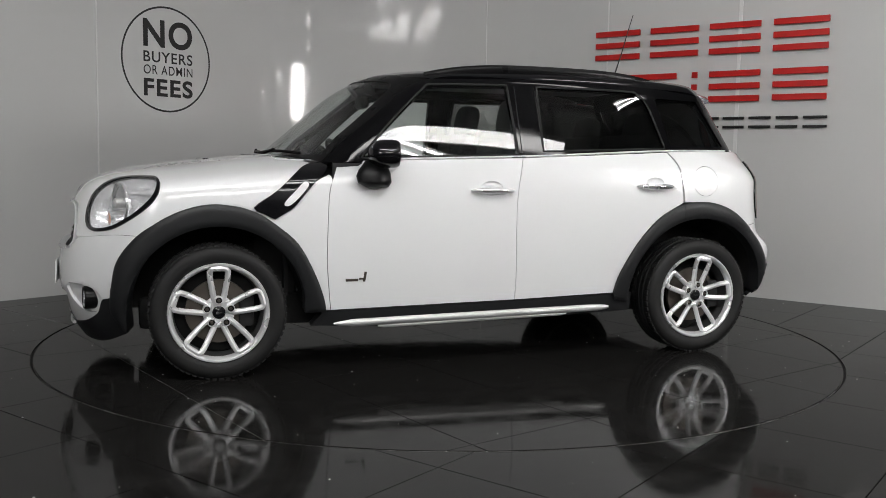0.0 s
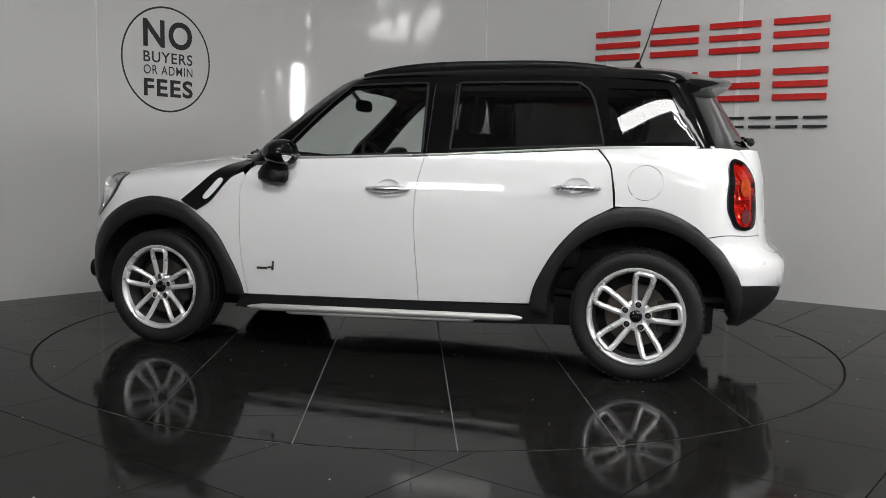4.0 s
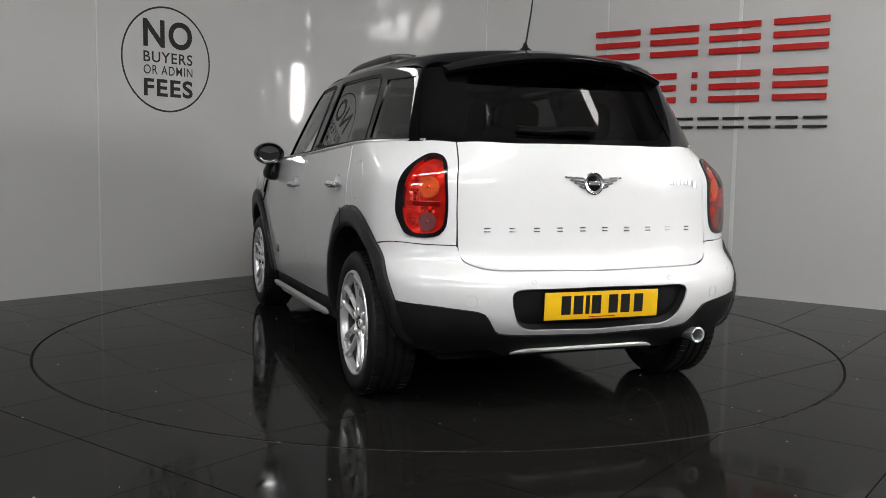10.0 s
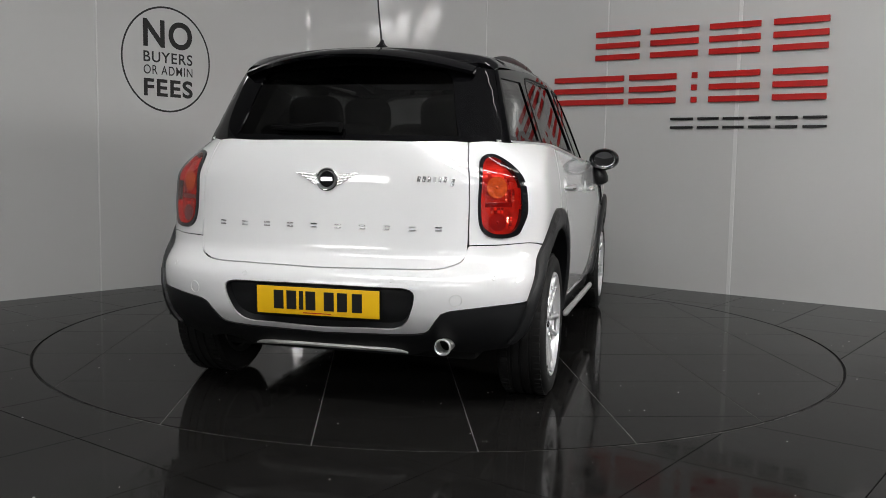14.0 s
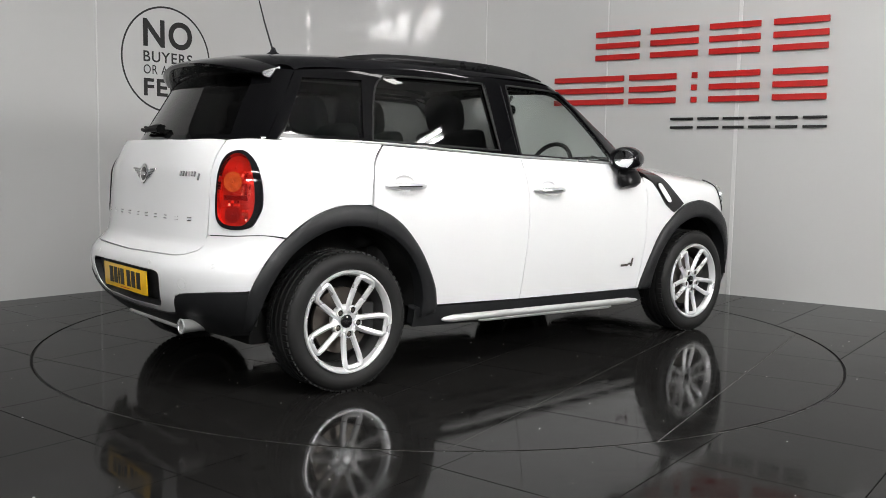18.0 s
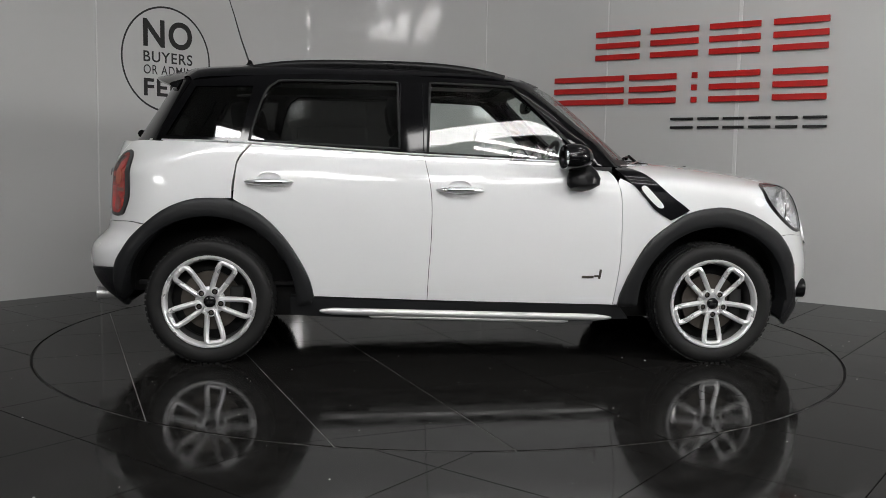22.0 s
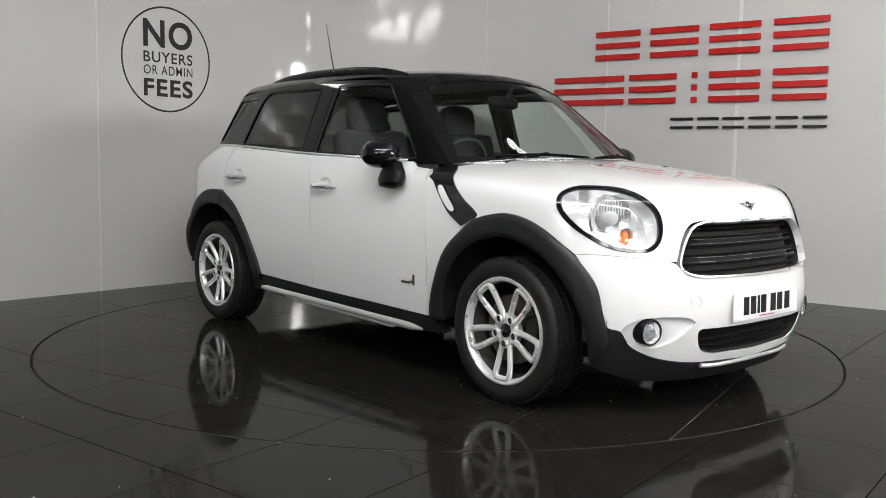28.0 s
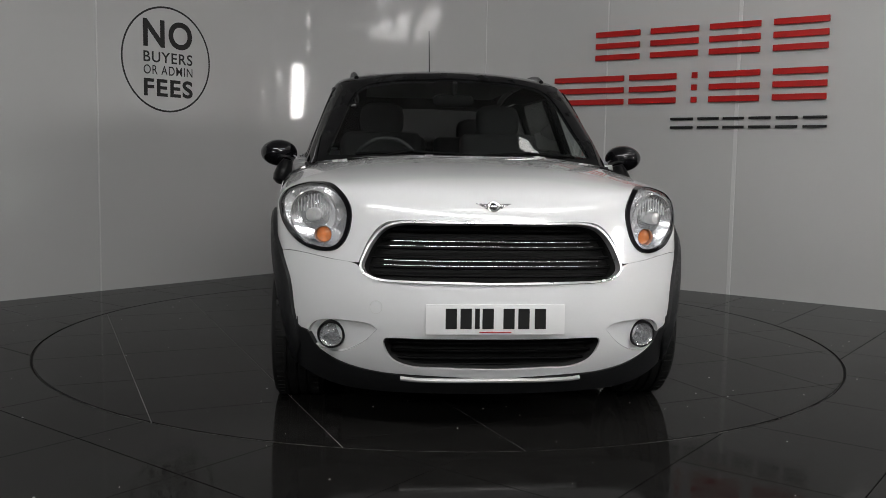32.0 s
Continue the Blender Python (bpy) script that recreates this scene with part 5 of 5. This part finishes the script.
bm = lathe([(0.0285, -0.12), (0.0295, 0.02), (0.033, 0.03), (0.0315, 0.034), (0.026, 0.03), (0.025, -0.11)], 32, caps=False)
bm.transform(Matrix.Translation((-1.899, -0.505, 0.310)) @ Matrix.Rotation(radians(90), 4, "Z"))
part("tail_pipe", bm, SATIN, car, "round chrome tail pipe")
bm = lathe([(0.0265, 0.0), (0.0, 0.0)], 24)
bm.transform(Matrix.Translation((-1.86, -0.505, 0.310)) @ Matrix.Rotation(radians(90), 4, "Z"))
part("pipe_bore", bm, DARK, car)
part("pipe_rim", tube([(-1.932, -0.505 + 0.030 * math.cos(a), 0.310 + 0.030 * math.sin(a)) for a in np.linspace(0, 2 * math.pi, 32, endpoint=False)], 0.0042, 8, closed=True, up=(1, 0, 0)), BRIGHT, car, "bright rolled rim of the tail pipe")
# tail lamp inner bowls
def bowl(r, ridges):
    """A shallow dished reflector with ring ridges and a bulb in its middle."""
    prof = [(r, 0.006)]
    for k in range(ridges):
        q = 1 - (k + 1) / (ridges + 1.6)
        prof += [(r * (q + 0.05), -0.010 * (1 - q * q) + 0.002), (r * q, -0.010 * (1 - q * q))]
    return prof + [(r * 0.24, -0.008), (r * 0.22, 0.004), (r * 0.12, 0.007), (0.0, 0.008)]


for lamp, sy in zip([o for o in car.children if o.name.startswith("tail_lamp")], (1, -1)):
    rnd = random.Random(4)
    flip = Matrix.Diagonal((1, sy, 1, 1))
    for y, w, r, mt, nm in ((0.672, 0.995, 0.034, RED_BOWL, "brake_lamp"), (0.678, 0.935, 0.043, SIGNAL_RED, "turn_signal"), (0.685, 0.797, 0.036, CLEAR_RED if sy > 0 else DEEP_RED, "lower_lamp")):
        bm = lathe(bowl(r, 4), 28, "Z")
        bm.transform(flip @ at_form(body, "b", y, w) @ Matrix.Translation((0, 0, -0.008)))
        bmesh.ops.recalc_face_normals(bm, faces=bm.faces[:])
        part(nm, bm, mt, lamp)
    bm = box(0.115, 0.022, 0.006, (0, 0, 0), 0.002, at_form(body, "b", 0.69, 0.868) @ Matrix.Translation((0, 0, -0.012)) @ Matrix.Rotation(0.25, 4, "X"), seg=1)
    bm.transform(flip)
    bmesh.ops.recalc_face_normals(bm, faces=bm.faces[:])
    part("divider", bm, DEEP_RED, lamp)
    # the pale red facets put the lens glints into colour
    for y0, w0, cols, rows_, tone in ((0.715, 0.885, 3, 4, PINK_GLINT), (0.708, 0.955, 2, 3, RED_LENS), (0.665, 0.838, 4, 2, RED_LENS), (0.722, 0.775, 2, 4, RED_LENS)):
        for a_ in range(cols):
            for b_ in range(rows_):
                m = at_form(body, "b", y0 + 0.0125 * a_, w0 + 0.0125 * b_) @ Matrix.Translation((0, 0, -0.011)) @ Matrix.Rotation(rnd.uniform(-0.35, 0.35), 4, "X") @ Matrix.Rotation(rnd.uniform(-0.35, 0.35), 4, "Y")
                bm = box(0.0118, 0.0118, 0.004, (0, 0, 0), 0.0012, flip @ m, seg=1)
                bmesh.ops.recalc_face_normals(bm, faces=bm.faces[:])
                part("facet", bm, rnd.choice((tone, tone, DEEP_RED, PINK_GLINT)), lamp, smooth=False)
# wipers and washer jets
for y0, y1 in ((-0.52, 0.02), (0.08, 0.56)):
    p = meet(cabin, *VIEWS["f"].rays(np.array([[y0 + (y1 - y0) * k / 8, 1.052 + 0.012 * math.sin(math.pi * k / 8)] for k in range(9)])))
    p = p + np.array([0.018, 0, 0.012])
    wp = new("wiper")
    wp.parent = car
    part("blade", tube(p, 0.008, 6), SLAT, wp)
    part("arm", tube([p[4] + np.array([0.01, 0, 0.008]), p[1] + np.array([0.05, -0.04, -0.03]), (1.0, y0 - 0.04, 1.035)], 0.008, 6), SLAT, wp)
for y in (0.255, -0.255):
    part("washer_jet", box(0.03, 0.02, 0.012, (1.31, y, 1.026), 0.004), TRIM, car)
p = meet(cabin, *VIEWS["b"].rays(np.array([[-0.03 + 0.046 * k, 1.165 + 0.004 * math.sin(k)] for k in range(8)])))
rw = new("rear_wiper")
rw.parent = car
part("arm", tube(p + np.array([-0.03, 0, 0]), [0.022, 0.02, 0.017, 0.014, 0.012, 0.01, 0.009, 0.008], 8), SLAT, rw)
part("blade", tube(p + np.array([-0.014, 0, 0.012]), 0.008, 6), SLAT, rw)
part("cowl_panel", tube([(0.76, 0.66, 1.008), (0.90, 0.46, 1.018), (0.99, 0.24, 1.025), (1.025, 0, 1.028), (0.99, -0.24, 1.025), (0.90, -0.46, 1.018), (0.76, -0.66, 1.008)], 0.06, 8, flat=0.25), TRIM, car)
part("cowl", tube([(0.80, 0.70, 1.012), (0.96, 0.5, 1.02), (1.06, 0.25, 1.03), (1.085, 0, 1.034), (1.06, -0.25, 1.03), (0.96, -0.5, 1.02), (0.80, -0.70, 1.012)], 0.03, 8, flat=0.5), TRIM, car)
part("bonnet_seal", tube(meet(body, *VIEWS["t"].rays(np.array([(0.80, 0.70), (0.86, 0.655), (0.985, 0.46), (1.085, 0.22), (1.11, 0.0), (1.085, -0.22), (0.985, -0.46), (0.86, -0.655), (0.80, -0.70)]))) + np.array([-0.012, 0, 0.003]), 0.006, 6), CHROME, car, "bright trim along the bonnet edge")


# cabin: seats, dashboard, wheel
def seat(x, y, rear=False):
    e = new("front_seat" if not rear else "rear_seat")
    e.parent = car
    wd = 0.48 if not rear else 0.6
    part("cushion", box(0.5, wd, 0.16, (x + 0.12, y, 0.58), 0.05, seg=3), SEAT_CLOTH, e)
    part("backrest", box(0.14, wd, 0.6, (0, 0, 0.3), 0.055, Matrix.Translation((x - 0.16, y, 0.62)) @ Matrix.Rotation(radians(-14), 4, "Y"), seg=3), SEAT_CLOTH, e)
    part("headrest", pillow(0.052, 0.135, 0.105, Matrix.Translation((x - 0.335, y, 1.285 if not rear else 1.235)) @ Matrix.Rotation(radians(-10), 4, "Y")), SEAT_CLOTH, e)
    for d in (0.05, -0.05):
        part("headrest_post", tube([(x - 0.31, y + d, 1.15), (x - 0.335, y + d, 1.25)], 0.006, 6), SATIN, e)


seat(-0.02, 0.36)
seat(-0.02, -0.36)
seat(-0.86, 0.33, True)
seat(-0.86, -0.33, True)
part("dashboard", box(0.42, 1.36, 0.26, (0.80, 0, 0.89), 0.07, seg=3), TRIM, car)
bm = lathe([(0.165 + 0.013 * math.cos(a), 0.013 * math.sin(a)) for a in np.linspace(0, 2 * math.pi, 10, endpoint=False)], 36, "Z", closed=True)
sw = new("steering_wheel")
sw.parent = car
aim = Matrix.Translation((0.47, -0.36, 1.0)) @ Matrix.Rotation(radians(-66), 4, "Y")
bm.transform(aim)
part("rim", bm, TRIM, sw)
part("spokes", merged(box(0.05, 0.3, 0.02, (0, 0, 0), 0.006, aim), box(0.15, 0.04, 0.02, (-0.08, 0, 0), 0.006, aim), box(0.1, 0.12, 0.04, (0, 0, 0), 0.015, aim)), TRIM, sw)
im = new("interior_mirror")
im.parent = car
part("shell", pillow(0.024, 0.11, 0.036, Matrix.Translation((0.42, 0, 1.36))), SLAT, im)
part("stem", tube([(0.45, 0, 1.39), (0.5, 0, 1.45)], 0.012, 8), TRIM, im)
part("headlining", box(1.5, 0.9, 0.015, (-0.5, 0, 1.49), 0.006), TRIM, car)
for wx, rad in ((1.2975, 0.412), (-1.2975, 0.436)):
    for sy in (1, -1):
        arc = [(wx + rad * math.cos(radians(a)), 0.317 + rad * math.sin(radians(a))) for a in np.linspace(2, 178, 25)]
        k = len(arc)
        vs = [(x, sy * y, z) for y in (0.55, 0.81) for x, z in arc]
        part_ = finish("wheel_well_liner", vs, [(i, i + 1, k + i + 1, k + i) for i in range(k - 1)] + [tuple(range(k))], DARK, car)
        part_.data.set_sharp_from_angle(angle=radians(40))


def motions():
    rows = []
    for t, a in ((0, 198.81), (3.5, 167.94), (9, 119.3), (14.5, 71.08), (18, 39.82), (22, 4.6), (25.5, -26.53), (28, -48.85), (32, -84.59)):
        rows.append((t, a))
    walk(turntable, [(t, pose(0, 0, 0, 0, 0, a)) for t, a in rows])
    walk(car, [(t, pose(0, 0, 0, 0, 0, a) @ pose(0.0746, 0.009, 0)) for t, a in rows])


motions()
